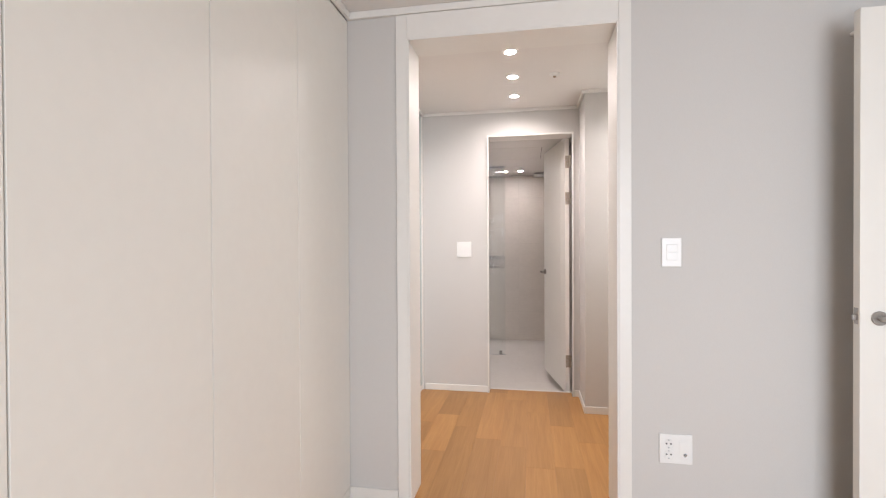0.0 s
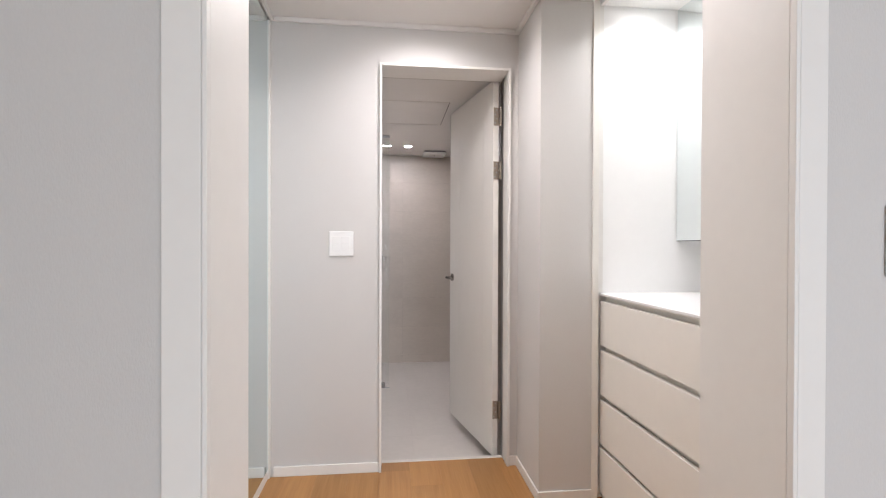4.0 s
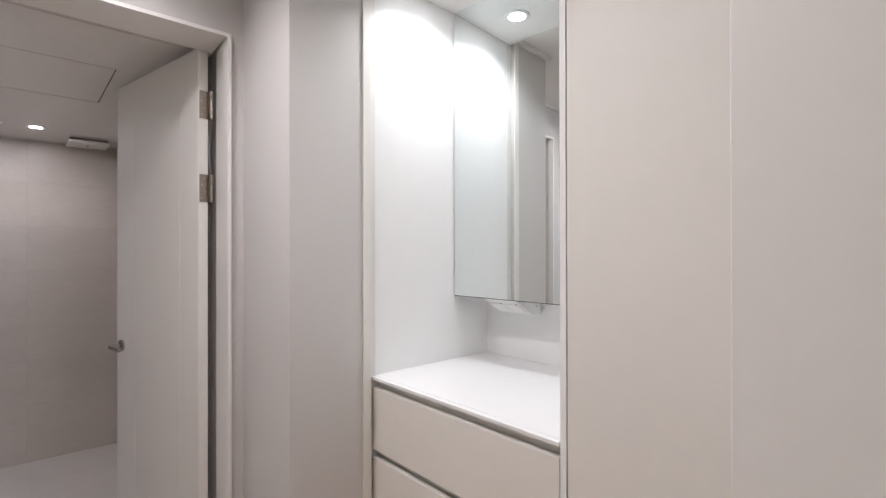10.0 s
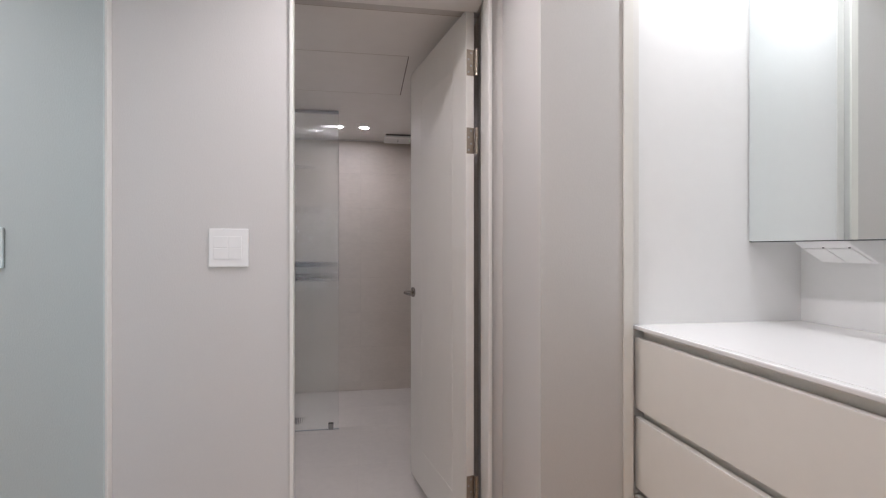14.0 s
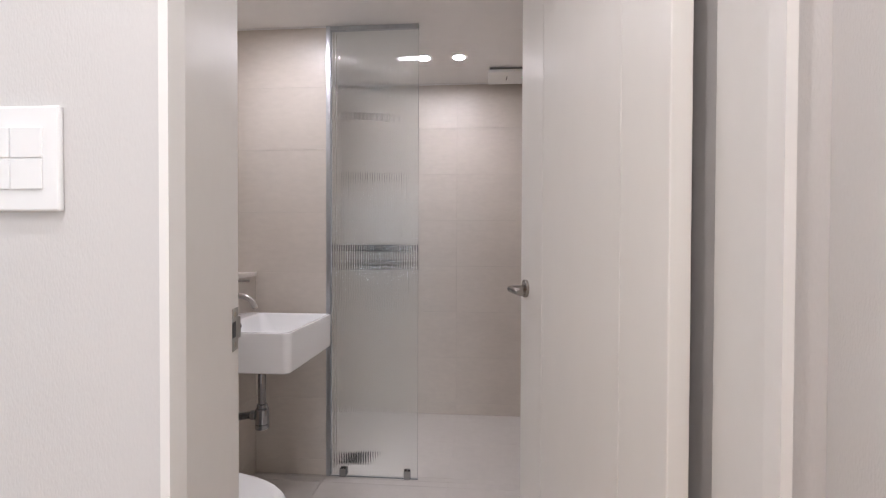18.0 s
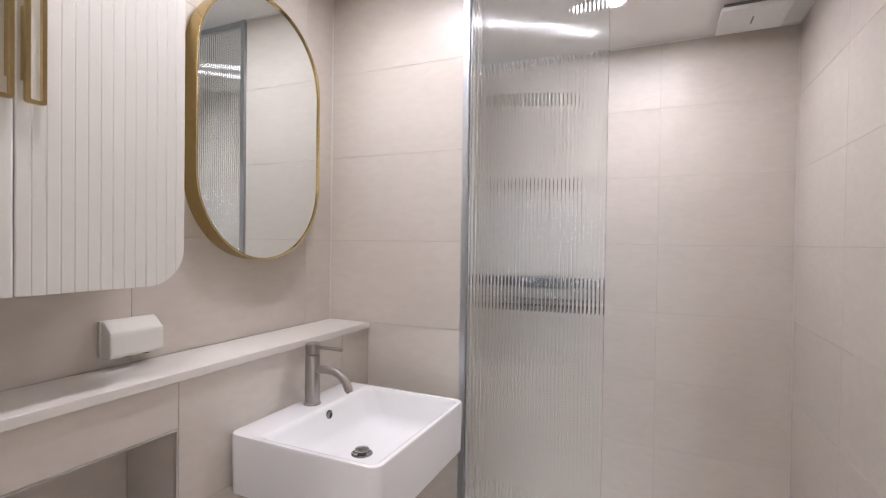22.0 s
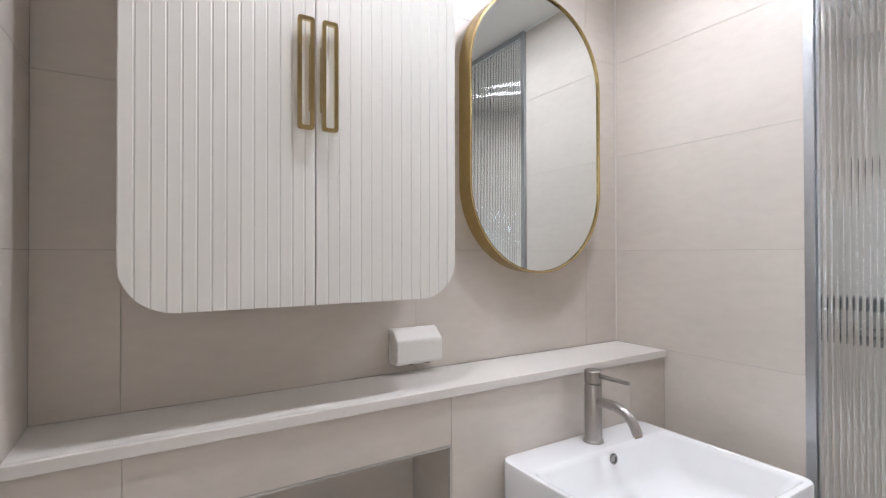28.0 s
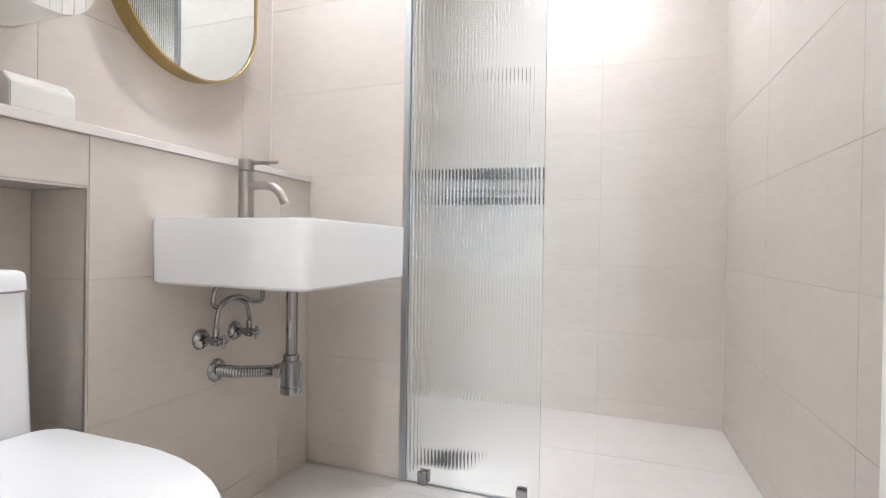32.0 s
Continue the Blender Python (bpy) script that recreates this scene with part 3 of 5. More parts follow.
# ---- hall things ----
def downlight(x, y, z, group, r=0.047, glow=hall_glow):
    root = thing("downlight", (x, y, z), "small round recessed white ceiling downlight, lit", "ceiling light", group)
    b = bmesh.new()
    lathe(b, [(r + 0.006, 0.0), (r + 0.006, 0.002), (r + 0.002, 0.006), (r - 0.003, 0.006), (r - 0.006, 0.0045), (r * 0.73, 0.0035)], (x, y, z - 0.0005), (0, 0, -1), 40)
    part("trim_ring", b, white_plastic, root, smooth=True)
    b = bmesh.new()
    lathe(b, [(r * 0.73 + 0.001, 0), (r * 0.73, 0.0015), (0.001, 0.0022)], (x, y, z - 0.0035), (0, 0, -1), 40)
    part("diffuser", b, glow, root, smooth=True)
    settled(root)


for lx, ly in HALL_LAMPS:
    downlight(lx, ly, HALL_CEIL, "downlights of the hall", 0.042)


def smoke_sensor():
    x, y, z = 0.521, -0.78, HALL_CEIL
    root = thing("smoke_sensor", (x, y, z), "small round white ceiling sensor with a dark tip", "sensor")
    b = bmesh.new()
    lathe(b, [(0.036, 0), (0.036, 0.004), (0.026, 0.010), (0.018, 0.012), (0.018, 0.016)], (x, y, z - 0.0005), (0, 0, -1), 32)
    part("base", b, white_plastic, root, smooth=True)
    b = bmesh.new()
    lathe(b, [(0.011, 0), (0.011, 0.006), (0.007, 0.010)], (x, y, z - 0.0165), (0, 0, -1), 20)
    part("tip", b, hinge_metal, root, "dark metal tip", smooth=True)
    settled(root)


smoke_sensor()


def hall_switch():
    x0, x1, z0, z1 = -0.263, -0.137, 1.154, 1.284
    root = thing("light_switch", (-0.2, DW, z0), "white square four button light switch by the bathroom door", "light switch")
    plate_box("plate", x0, x1, z0, z1, DW, root)
    cx, cz = (x0 + x1) / 2, (z0 + z1) / 2
    for a, c in ((x0 + 0.0165, cx - 0.001), (cx + 0.001, x1 - 0.0205)):
        for p, q in ((z0 + 0.027, cz - 0.0008), (cz + 0.0008, z1 - 0.027)):
            part("button", boxes((a, c, DW - 0.0115, DW - 0.006, p, q), bevel=0.001), white_plastic, root)
    settled(root)


hall_switch()


def hall_closet():
    root = thing("closet", (CLOSET - 0.3, -0.8, 0.0), "built-in hall closet with flat cream doors and a mirror door", "closet")
    part("body", boxes((CLOSET - 0.6, CLOSET - 0.024, HALL_Y + 0.002, -0.002, 0.0, HALL_CEIL - 0.002)), cream_board, root)
    top = HALL_CEIL - 0.028
    for a, c in ((HALL_Y + 0.003, -1.058), (-1.056, -0.503)):
        part("door", boxes((CLOSET - 0.02, CLOSET, a, c - 0.002, 0.05, top), bevel=0.0015), cream_board, root)
    mirror = part("mirror_door", boxes((CLOSET - 0.022, CLOSET - 0.0045, -0.500, -0.024, 0.05, top)), mirror_edge, root, "dark edged mirror door")
    part("mirror_pane", boxes((CLOSET - 0.0043, CLOSET - 0.002, -0.4985, -0.0255, 0.052, top - 0.002)), tinted_mirror, mirror, "faintly blue mirror glass")
    part("filler", boxes((CLOSET - 0.02, CLOSET + 0.004, -0.022, DW - 0.001, 0.0, top), bevel=0.0015), white_trim, root, "white filler strip")
    part("plinth", boxes((CLOSET - 0.02, CLOSET - 0.004, HALL_Y + 0.003, -0.024, 0.0, 0.047)), white_trim, root)
    settled(root)


hall_closet()

VAN_BACK = 1.64
COUNTER = 0.986
SOFFIT = 2.364


def vanity():
    root = thing("vanity_cabinet", (1.35, -0.77, 0.0), "built-in cream dressing vanity with four flat drawers", "vanity")
    part("side_panel", boxes((VAN_X - 0.016, VAN_BACK, VAN_L, VAN_L + 0.015, 0.0, HALL_CEIL - 0.002), bevel=0.001), white_board, root)
    part("side_panel", boxes((VAN_X - 0.0005, VAN_BACK, VAN_R - 0.016, VAN_R, 0.0, HALL_CEIL - 0.002), bevel=0.001), white_board, root)
    part("filler", boxes((1.011, 1.042, JOG_Y - 0.007, JOG_Y - 0.0005, 0.0, HALL_CEIL - 0.002), bevel=0.001), cream_board, root, "narrow cream filler strip")
    part("edge_band", boxes((VAN_X - 0.016, VAN_X + 0.014, VAN_L - 0.0022, VAN_L - 0.0002, COUNTER + 0.001, SOFFIT - 0.0005), bevel=0.0004), white_trim, root, "white edging of the alcove")
    part("edge_band", boxes((VAN_X - 0.004, VAN_X + 0.014, VAN_R + 0.001, VAN_L - 0.0025, SOFFIT - 0.0025, SOFFIT - 0.0003), bevel=0.0004), white_trim, root, "white edging of the alcove")
    part("back_panel", boxes((VAN_BACK, VAN_BACK + 0.016, VAN_R - 0.017, VAN_L + 0.015, 0.0, HALL_CEIL - 0.002)), white_board, root)
    part("top_panel", boxes((VAN_X - 0.004, VAN_BACK - 0.001, VAN_R + 0.001, VAN_L - 0.001, SOFFIT, HALL_CEIL - 0.002), bevel=0.001), white_board, root)
    part("carcass", boxes((VAN_X + 0.030, VAN_BACK - 0.002, VAN_R + 0.001, VAN_L - 0.001, 0.038, COUNTER - 0.014)), cream_board, root)
    part("plinth", boxes((VAN_X + 0.016, VAN_X + 0.029, VAN_R + 0.001, VAN_L - 0.001, 0.0, 0.038)), cream_board, root)
    for z1 in (0.948, 0.711, 0.475, 0.243):
        front = part("drawer_front", boxes((VAN_X, VAN_X + 0.019, VAN_R + 0.003, VAN_L - 0.003, z1 - 0.212, z1), bevel=0.0015), cream_board, root)
        part("finger_rail", boxes((VAN_X + 0.020, VAN_X + 0.029, VAN_R + 0.003, VAN_L - 0.003, z1 - 0.03, z1 - 0.026)), cream_board, front)
    settled(root)
    top = thing("countertop", (1.35, -0.77, COUNTER - 0.0125), "glossy white solid surface top on the vanity", "countertop")
    part("slab", boxes((VAN_X + 0.0165, VAN_BACK - 0.001, VAN_R + 0.0005, VAN_L - 0.0005, COUNTER - 0.0125, COUNTER), bevel=0.0006), solid_surface, top)
    part("front_edge", boxes((VAN_X - 0.004, VAN_X + 0.0162, VAN_R + 0.0005, VAN_L - 0.0005, COUNTER - 0.0125, COUNTER), bevel=0.003), solid_surface, top)
    settled(top)


def vanity_mirror():
    x, y0, y1, z0, z1 = 1.447, VAN_R + 0.006, VAN_L - 0.002, 1.236, SOFFIT - 0.001
    root = thing("mirror_cabinet", (1.55, -0.77, z0), "frameless mirror cabinet above the vanity top", "mirror")
    part("body", boxes((x + 0.018 + 0.042, VAN_BACK - 0.001, y0, y1, z0 + 0.004, z1)), white_board, root)
    slab, pane = boxes((x + 0.004, x + 0.017, y0, y1, z0, z1)), boxes((x, x + 0.0038, y0 + 0.001, y1 - 0.0035, z0 + 0.003, z1 - 0.001))
    for b in (slab, pane):
        # the door hangs a little askew, its far edge set back
        bmesh.ops.rotate(b, verts=b.verts, cent=(x, y1, 0), matrix=Matrix.Rotation(radians(3.0), 3, "Z"))
    door = part("mirror_door", slab, mirror_edge, root)
    part("mirror_pane", pane, mirror_glass, door, "clear mirror glass")
    settled(root)


def vanity_socket():
    """The slanted socket box under the mirror cabinet."""
    root = thing("socket_strip", (1.55, -0.55, 1.231), "white slanted power socket box under the mirror cabinet", "outlet")
    y0, y1, zt = -0.655, -0.500, 1.239
    b = bmesh.new()
    prof = [(1.478, zt), (1.63, zt), (1.63, zt - 0.062), (1.578, zt - 0.062), (1.485, zt - 0.010)]
    loft(b, [[(px, y, pz) for px, pz in prof] for y in (y0, y1)])
    bmesh.ops.bevel(b, geom=list(b.edges), offset=0.0015, segments=2, affect="EDGES")
    part("body", b, white_plastic, root)
    way = Vector((0.093, 0, -0.052)).normalized()
    n = Vector((-0.052, 0, -0.093)).normalized()
    for p, q in ((-0.574, -0.506), (-0.646, -0.578)):
        b = bmesh.new()
        start = Vector((1.485, 0, zt - 0.010)) + way * 0.022
        loft(b, [[start + way * u + n * h + Vector((0, y, 0)) for u, y in rounded(0.0, 0.076, p, q, 0.004, 3)] for h in (0.0, 0.0035, 0.0045)])
        part("flap", b, white_plastic, root, "square flip cover")
        b = bmesh.new()
        rod(b, start + way * -0.004 + n * 0.002 + Vector((0, p + 0.003, 0)), start + way * -0.004 + n * 0.002 + Vector((0, p + 0.007, 0)), 0.002, 8)
        part("hinge_pin", b, grey_print, root)
    for zz in (zt - 0.012, zt - 0.03):
        b = bmesh.new()
        rod(b, (1.60, y0 - 0.001, zz), (1.60, y0 + 0.002, zz), 0.003, 10)
        part("screw", b, grey_print, root)
    settled(root)


vanity()
vanity_mirror()
vanity_socket()
downlight(*VANITY_LAMP, SOFFIT, "downlight of the vanity", 0.046, vanity_glow)


def tall_closet():
    root = thing("tall_cabinet", (1.35, -1.4, 0.0), "tall flat cream cabinet door beside the vanity", "cabinet")
    part("body", boxes((VAN_X + 0.022, 1.745, HALL_Y + 0.002, VAN_R - 0.019, 0.0, HALL_CEIL - 0.002)), cream_board, root)
    part("door", boxes((VAN_X, VAN_X + 0.02, HALL_Y + 0.004, VAN_R - 0.019, 0.05, HALL_CEIL - 0.028), bevel=0.0015), cream_board, root)
    part("plinth", boxes((VAN_X + 0.005, VAN_X + 0.02, HALL_Y + 0.004, VAN_R - 0.019, 0.0, 0.047)), cream_board, root)
    settled(root)


tall_closet()


# ---- bathroom door ----
LEAF_W, LEAF_T, LEAF_TURN = 0.771, 0.036, 11.6
PIVOT = (0.690, 0.186)


def bath_door():
    """Built shut along -x from the pivot, hall side at -y, then swung into the bathroom."""
    root = thing("door_1", (PIVOT[0], PIVOT[1], -0.022), "white painted bathroom door with shallow panel, standing open", "door", kind="structure")
    z0, z1, w, t = 0.0, 2.2, LEAF_W, LEAF_T
    leaf = part("leaf", boxes((-w, -0.003, -t, 0, z0, z1), bevel=0.002), door_paint, root)
    # raised lining round one tall panel, on both faces
    for y, n in ((-t, -1), (0.0, 1)):
        a, c, p, q = -0.580, -0.150, 0.186, z1 - 0.186
        rows = [(a, c, p, p + 0.007), (a, c, q - 0.007, q), (a, a + 0.007, p + 0.007, q - 0.007), (c - 0.007, c, p + 0.007, q - 0.007)]
        b = boxes(*[(x0, x1, min(y, y + n * 0.0011), max(y, y + n * 0.0011), za, zb) for x0, x1, za, zb in rows], bevel=0.0005)
        part("panel_moulding", b, door_paint, leaf)
    for zc in (1.990, 1.675, 0.267):
        b = boxes((-0.0032, -0.0008, -t + 0.003, 0.0, zc - 0.0525, zc + 0.0525), bevel=0.0004)
        plate = part("hinge_plate", b, hinge_metal, root, "worn bronze steel hinge")
        for k in range(4):
            b = bmesh.new()
            lathe(b, [(0.0042, 0), (0.0036, 0.0012), (0.001, 0.0014)], (-0.0006, -t + 0.011 + 0.011 * (k % 2), zc - 0.038 + 0.0255 * k), (1, 0, 0), 12)
            part("screw", b, aluminium, plate, smooth=True)
        for k in range(5):
            b = bmesh.new()
            rod(b, (0.012, 0.005, zc - 0.0525 + 0.021 * k + 0.0006), (0.012, 0.005, zc - 0.0525 + 0.021 * (k + 1) - 0.0006), 0.0068, 14, 0.0008)
            part("knuckle", b, hinge_metal, plate, smooth=True)
    lever(root, (-w + 0.06, -t, 1.003), (0, -1, 0), (1, 0, 0))
    lever(root, (-w + 0.06, 0.0, 1.003), (0, 1, 0), (1, 0, 0))
    part("latch_plate", boxes((-w - 0.0012, -w + 0.0008, -0.029, -0.007, 0.965, 1.04), bevel=0.0004), nickel, root)
    root.rotation_euler = (0, 0, radians(-(90 - LEAF_TURN)))


bath_door()


def strike_plate():
    """Lies on the splayed jamb, with its lip past the jamb's rear edge."""
    root = thing("strike_plate", (-0.043, 0.25, 0.969), "brushed steel strike plate on the door frame", "strike plate")
    rows = [(0.0005, 0.002, -0.039, -0.009, -0.0355, -0.0135), (0.0005, 0.002, -0.039, -0.009, 0.0135, 0.0355), (0.0005, 0.002, -0.019, -0.009, -0.0135, 0.0135),
            (0.0, 0.0022, -0.009, 0.006, -0.019, 0.019)]
    part("plate", boxes(*rows), nickel, root)
    part("slot", boxes((0.0005, 0.0012, -0.039, -0.019, -0.0135, 0.0135)), dark_rubber, root, "black latch slot")
    for dz in (-0.0255, 0.0255):
        b = bmesh.new()
        lathe(b, [(0.0048, 0), (0.0042, 0.0014), (0.001, 0.0016)], (0.002, -0.027, dz), (1, 0, 0), 14)
        part("screw", b, hinge_metal, root, smooth=True)
    root.rotation_euler = (0, 0, math.atan2(0.055, 0.23))


strike_plate()


# ---- bathroom things ----
def shelf():
    root = thing("wall_shelf", ((XW + XS) / 2, (IN_Y + YA) / 2, SHELF - 0.0215), "long pale stone shelf on top of the wall ledge", "shelf")
    part("slab", boxes((XW + 0.002, XS - 0.0045, IN_Y + 0.001, YA - 0.001, SHELF - 0.0215, SHELF - 0.0004)), shelf_stone, root)
    part("front_edge", boxes((XS - 0.004, XS + 0.008, IN_Y + 0.001, YA - 0.001, SHELF - 0.0215, SHELF), bevel=0.002), shelf_stone, root, "rounded polished front edge")
    settled(root)
    rows = [(XS - 0.0065, XS + 0.001, NICHE_R - 0.001, NICHE_R + 0.0035, ZF, NICHE_TOP + 0.0), (XS - 0.0065, XS + 0.001, IN_Y + 0.001, NICHE_R + 0.0035, NICHE_TOP - 0.001, NICHE_TOP + 0.003)]
    structure("trim_niche", boxes(*rows, bevel=0.0006), satin_steel, "thin metal edge trim round the cistern recess", "trim")


shelf()


def wall_cabinet():
    root = thing("wall_cabinet", (XW + 0.1, 0.748, 1.156), "cream fluted two door wall cabinet with rounded corners", "cabinet")
    y0, y1, z0, z1, front, r = 0.430, 1.067, 1.156, 2.035, -0.800, 0.085
    mid = 0.7475
    b = bmesh.new()
    ring = rounded(y0 + 0.002, y1 - 0.002, z0 + 0.002, z1 - 0.002, r - 0.002, 12)
    loft(b, [[(x, y, z) for y, z in ring] for x in (XW + 0.001, front - 0.0195)])
    part("body", b, ivory_plastic, root, smooth=True)

    def low(y):
        d = max(y0 + r - y, y - (y1 - r), 0.0)
        return r - math.sqrt(max(r * r - d * d, 0.0))

    pitch = (y1 - y0) / 28
    for a, c in ((y0, mid - 0.0012), (mid + 0.0012, y1)):
        ys = []
        for k in range(29):
            g = y0 + k * pitch
            ys += [(g - 0.0022, 0.0), (g - 0.0008, 0.0014), (g + 0.0008, 0.0014), (g + 0.0022, 0.0)]
            ys += [(g + pitch * s, 0.0) for s in (0.25, 0.5, 0.75)]
        ys = [(a, 0.0015)] + [p for p in sorted(ys) if a + 0.001 < p[0] < c - 0.001] + [(c, 0.0015)]
        b = bmesh.new()
        cols = []
        for y, d in ys:
            lo, hi = z0 + low(y), z1 - low(y)
            cols.append([b.verts.new(p) for p in ((front - 0.018, y, lo), (front - d, y, lo), (front - d, y, hi), (front - 0.018, y, hi))])
        for p, q in zip(cols, cols[1:]):
            for k in range(4):
                b.faces.new((p[k], q[k], q[(k + 1) % 4], p[(k + 1) % 4]))
        b.faces.new(cols[0])
        b.faces.new(cols[-1])
        door = part("door", b, ivory_plastic, root)
        h0 = 0.709 if a == y0 else 0.7555
        h1 = h0 + 0.031
        b = bmesh.new()
        out, inn = rounded(h0, h1, 1.489, 1.702, 0.006, 4), rounded(h0 + 0.007, h1 - 0.007, 1.496, 1.695, 0.003, 4)
        xs = (-0.790, -0.782)
        loft(b, [[(xs[0], y, z) for y, z in out], [(xs[1], y, z) for y, z in out], [(xs[1], y, z) for y, z in inn], [(xs[0], y, z) for y, z in inn], [(xs[0], y, z) for y, z in out]], cap=False)
        bmesh.ops.remove_doubles(b, verts=b.verts, dist=1e-5)
        loop = part("handle", b, brass, door, "rectangular brass loop handle", smooth=True)
        yi = h0 + 0.0035 if a > y0 else h1 - 0.0035
        part("handle_mount", boxes((front - 0.001, xs[0] + 0.001, yi - 0.003, yi + 0.003, 1.528, 1.654), bevel=0.0006), brass, door, "brass strip that holds the loop")
    settled(root, dy=0.009, dz=0.007)


wall_cabinet()


def oval_mirror():
    cy, cz, hw, hh = 1.4665, 1.6175, 0.2545, 0.4145
    root = thing("oval_mirror", (XW, cy, cz - hh), "tall oval wall mirror in a slim brass frame", "mirror")

    def ring(d):
        return rounded(cy - hw + d, cy + hw - d, cz - hh + d, cz + hh - d, hw - d, 24)

    b = bmesh.new()
    xb, xf = XW + 0.001, XW + 0.056
    loft(b, [[(x, y, z) for y, z in ring(d)] for x, d in ((xb, 0.0), (xf - 0.001, 0.0), (xf, 0.001), (xf, 0.005), (xf - 0.001, 0.006), (xb, 0.006), (xb, 0.0))], cap=False)
    bmesh.ops.remove_doubles(b, verts=b.verts, dist=1e-5)
    part("brass_frame", b, brass, root, "slim brushed brass frame", smooth=True)
    b = bmesh.new()
    loft(b, [[(x, y, z) for y, z in ring(0.0065)] for x in (xb + 0.001, xf - 0.006)])
    part("mirror_pane", b, mirror_glass, root)
    settled(root)


oval_mirror()


def outlet_box():
    y0, y1, z0, z1 = 1.002, 1.136, 0.985, 1.072
    root = thing("splash_outlet", (XW, (y0 + y1) / 2, z0), "ivory splash proof socket cover above the shelf", "outlet")
    part("base", boxes((XW + 0.001, XW + 0.012, y0, y1, z0, z1), bevel=0.003), ivory_plastic, root)
    b = bmesh.new()
    prof = [(XW + 0.012, z1 - 0.001), (XW + 0.018, z1 - 0.002), (XW + 0.046, z1 - 0.026), (XW + 0.048, z1 - 0.031), (XW + 0.048, z0 + 0.006), (XW + 0.045, z0 + 0.001), (XW + 0.012, z0 + 0.001)]
    loft(b, [[(px, y, pz) for px, pz in prof] for y in (y0 + 0.002, y1 - 0.002)])
    bmesh.ops.bevel(b, geom=list(b.edges), offset=0.002, segments=2, affect="EDGES")
    part("flap", b, ivory_plastic, root)
    for y in (1.050, 1.096):
        b = bmesh.new()
        lathe(b, [(0.009, 0), (0.009, 0.004)], (XW + 0.033, y, z0 + 0.0025), (0, 0, -1), 16)
        part("cable_hole", b, dark_gap, root)
    settled(root, dy=-0.006, dz=-0.001)


outlet_box()

BX0, BX1, BY0, BY1, BZ0, BZ1 = XS + 0.001, -0.352, 1.207, 1.728, 0.601, 0.765


def basin():
    root = thing("wash_basin", (-0.59, 1.46, BZ0), "white rectangular ceramic wash basin hung on the wall", "basin")
    b = bmesh.new()

    def ring(d, r, z, back=0.0):
        return [(x, y, z) for x, y in rounded(BX0 + d + back, BX1 - d, BY0 + d, BY1 - d, r, 8)]

    deck = 0.082
    rings = [ring(0.016, 0.02, BZ0 + 0.003), ring(0.008, 0.025, BZ0 + 0.005), ring(0.002, 0.029, BZ0 + 0.011), ring(0.0, 0.03, BZ1 - 0.006), ring(0.002, 0.03, BZ1 - 0.001), ring(0.006, 0.028, BZ1),
             ring(0.015, 0.022, BZ1, deck - 0.006), ring(0.018, 0.022, BZ1 - 0.002, deck), ring(0.022, 0.03, BZ1 - 0.012, deck + 0.004), ring(0.036, 0.05, BZ1 - 0.075, deck + 0.012),
             ring(0.052, 0.055, BZ1 - 0.092, deck + 0.02), ring(0.09, 0.05, BZ1 - 0.10, deck + 0.03), ring(0.14, 0.02, BZ1 - 0.103, deck + 0.03)]
    loft(b, rings)
    part("bowl", b, ceramic, root, smooth=True)
    dx, dy, dz = -0.556, 1.452, BZ1 - 0.1025
    b = bmesh.new()
    lathe(b, [(0.031, 0), (0.031, 0.002), (0.026, 0.0045), (0.022, 0.0025)], (dx, dy, dz), (0, 0, 1), 32)
    part("drain_ring", b, chrome, root, "polished chrome drain", smooth=True)
    b = bmesh.new()
    lathe(b, [(0.012, 0), (0.012, 0.008), (0.0205, 0.011), (0.0205, 0.014), (0.014, 0.016), (0.001, 0.0165)], (dx, dy, dz), (0, 0, 1), 28)
    part("drain_plug", b, chrome, root, smooth=True)
    b = bmesh.new()
    lathe(b, [(0.0135, 0), (0.0135, 0.003), (0.0105, 0.0045), (0.0085, 0.003), (0.008, 0.001)], (BX0 + deck + 0.0305, 1.483, BZ1 - 0.0235), (1, 0, 0.16), 26)
    ringo = part("overflow_ring", b, chrome, root, smooth=True)
    settled(root)


basin()


def faucet():
    x, y, z = BX0 + 0.049, 1.483, BZ1
    root = thing("faucet", (x, y, z), "brushed nickel single lever basin faucet", "faucet")
    b = bmesh.new()
    lathe(b, [(0.0265, 0), (0.0265, 0.005), (0.0225, 0.007), (0.0225, 0.150), (0.021, 0.152)], (x, y, z), (0, 0, 1), 32)
    part("body", b, nickel, root, smooth=True)
    b = bmesh.new()
    lathe(b, [(0.021, 0), (0.0225, 0.0015), (0.0225, 0.032), (0.020, 0.0345), (0.001, 0.035)], (x, y, z + 0.1535), (0, 0, 1), 32)
    cap = part("cap", b, nickel, root, smooth=True)
    b = bmesh.new()
    rod(b, (x + 0.018, y + 0.001, z + 0.176), (x + 0.108, y + 0.004, z + 0.1755), 0.0055, 14, 0.001)
    part("lever", b, nickel, root, smooth=True)
    b = bmesh.new()
    tube(b, curve_points([(x + 0.016, y, z + 0.108), (x + 0.06, y, z + 0.110), (x + 0.095, y, z + 0.104), (x + 0.120, y, z + 0.086), (x + 0.136, y, z + 0.058)], 8), 0.0125, 20)
    part("spout", b, nickel, root, smooth=True)
    b = bmesh.new()
    rod(b, (x + 0.1350, y, z + 0.0595), (x + 0.1385, y, z + 0.053), 0.0098, 18)
    part("aerator", b, hinge_metal, root, smooth=True)
    settled(root)


faucet()


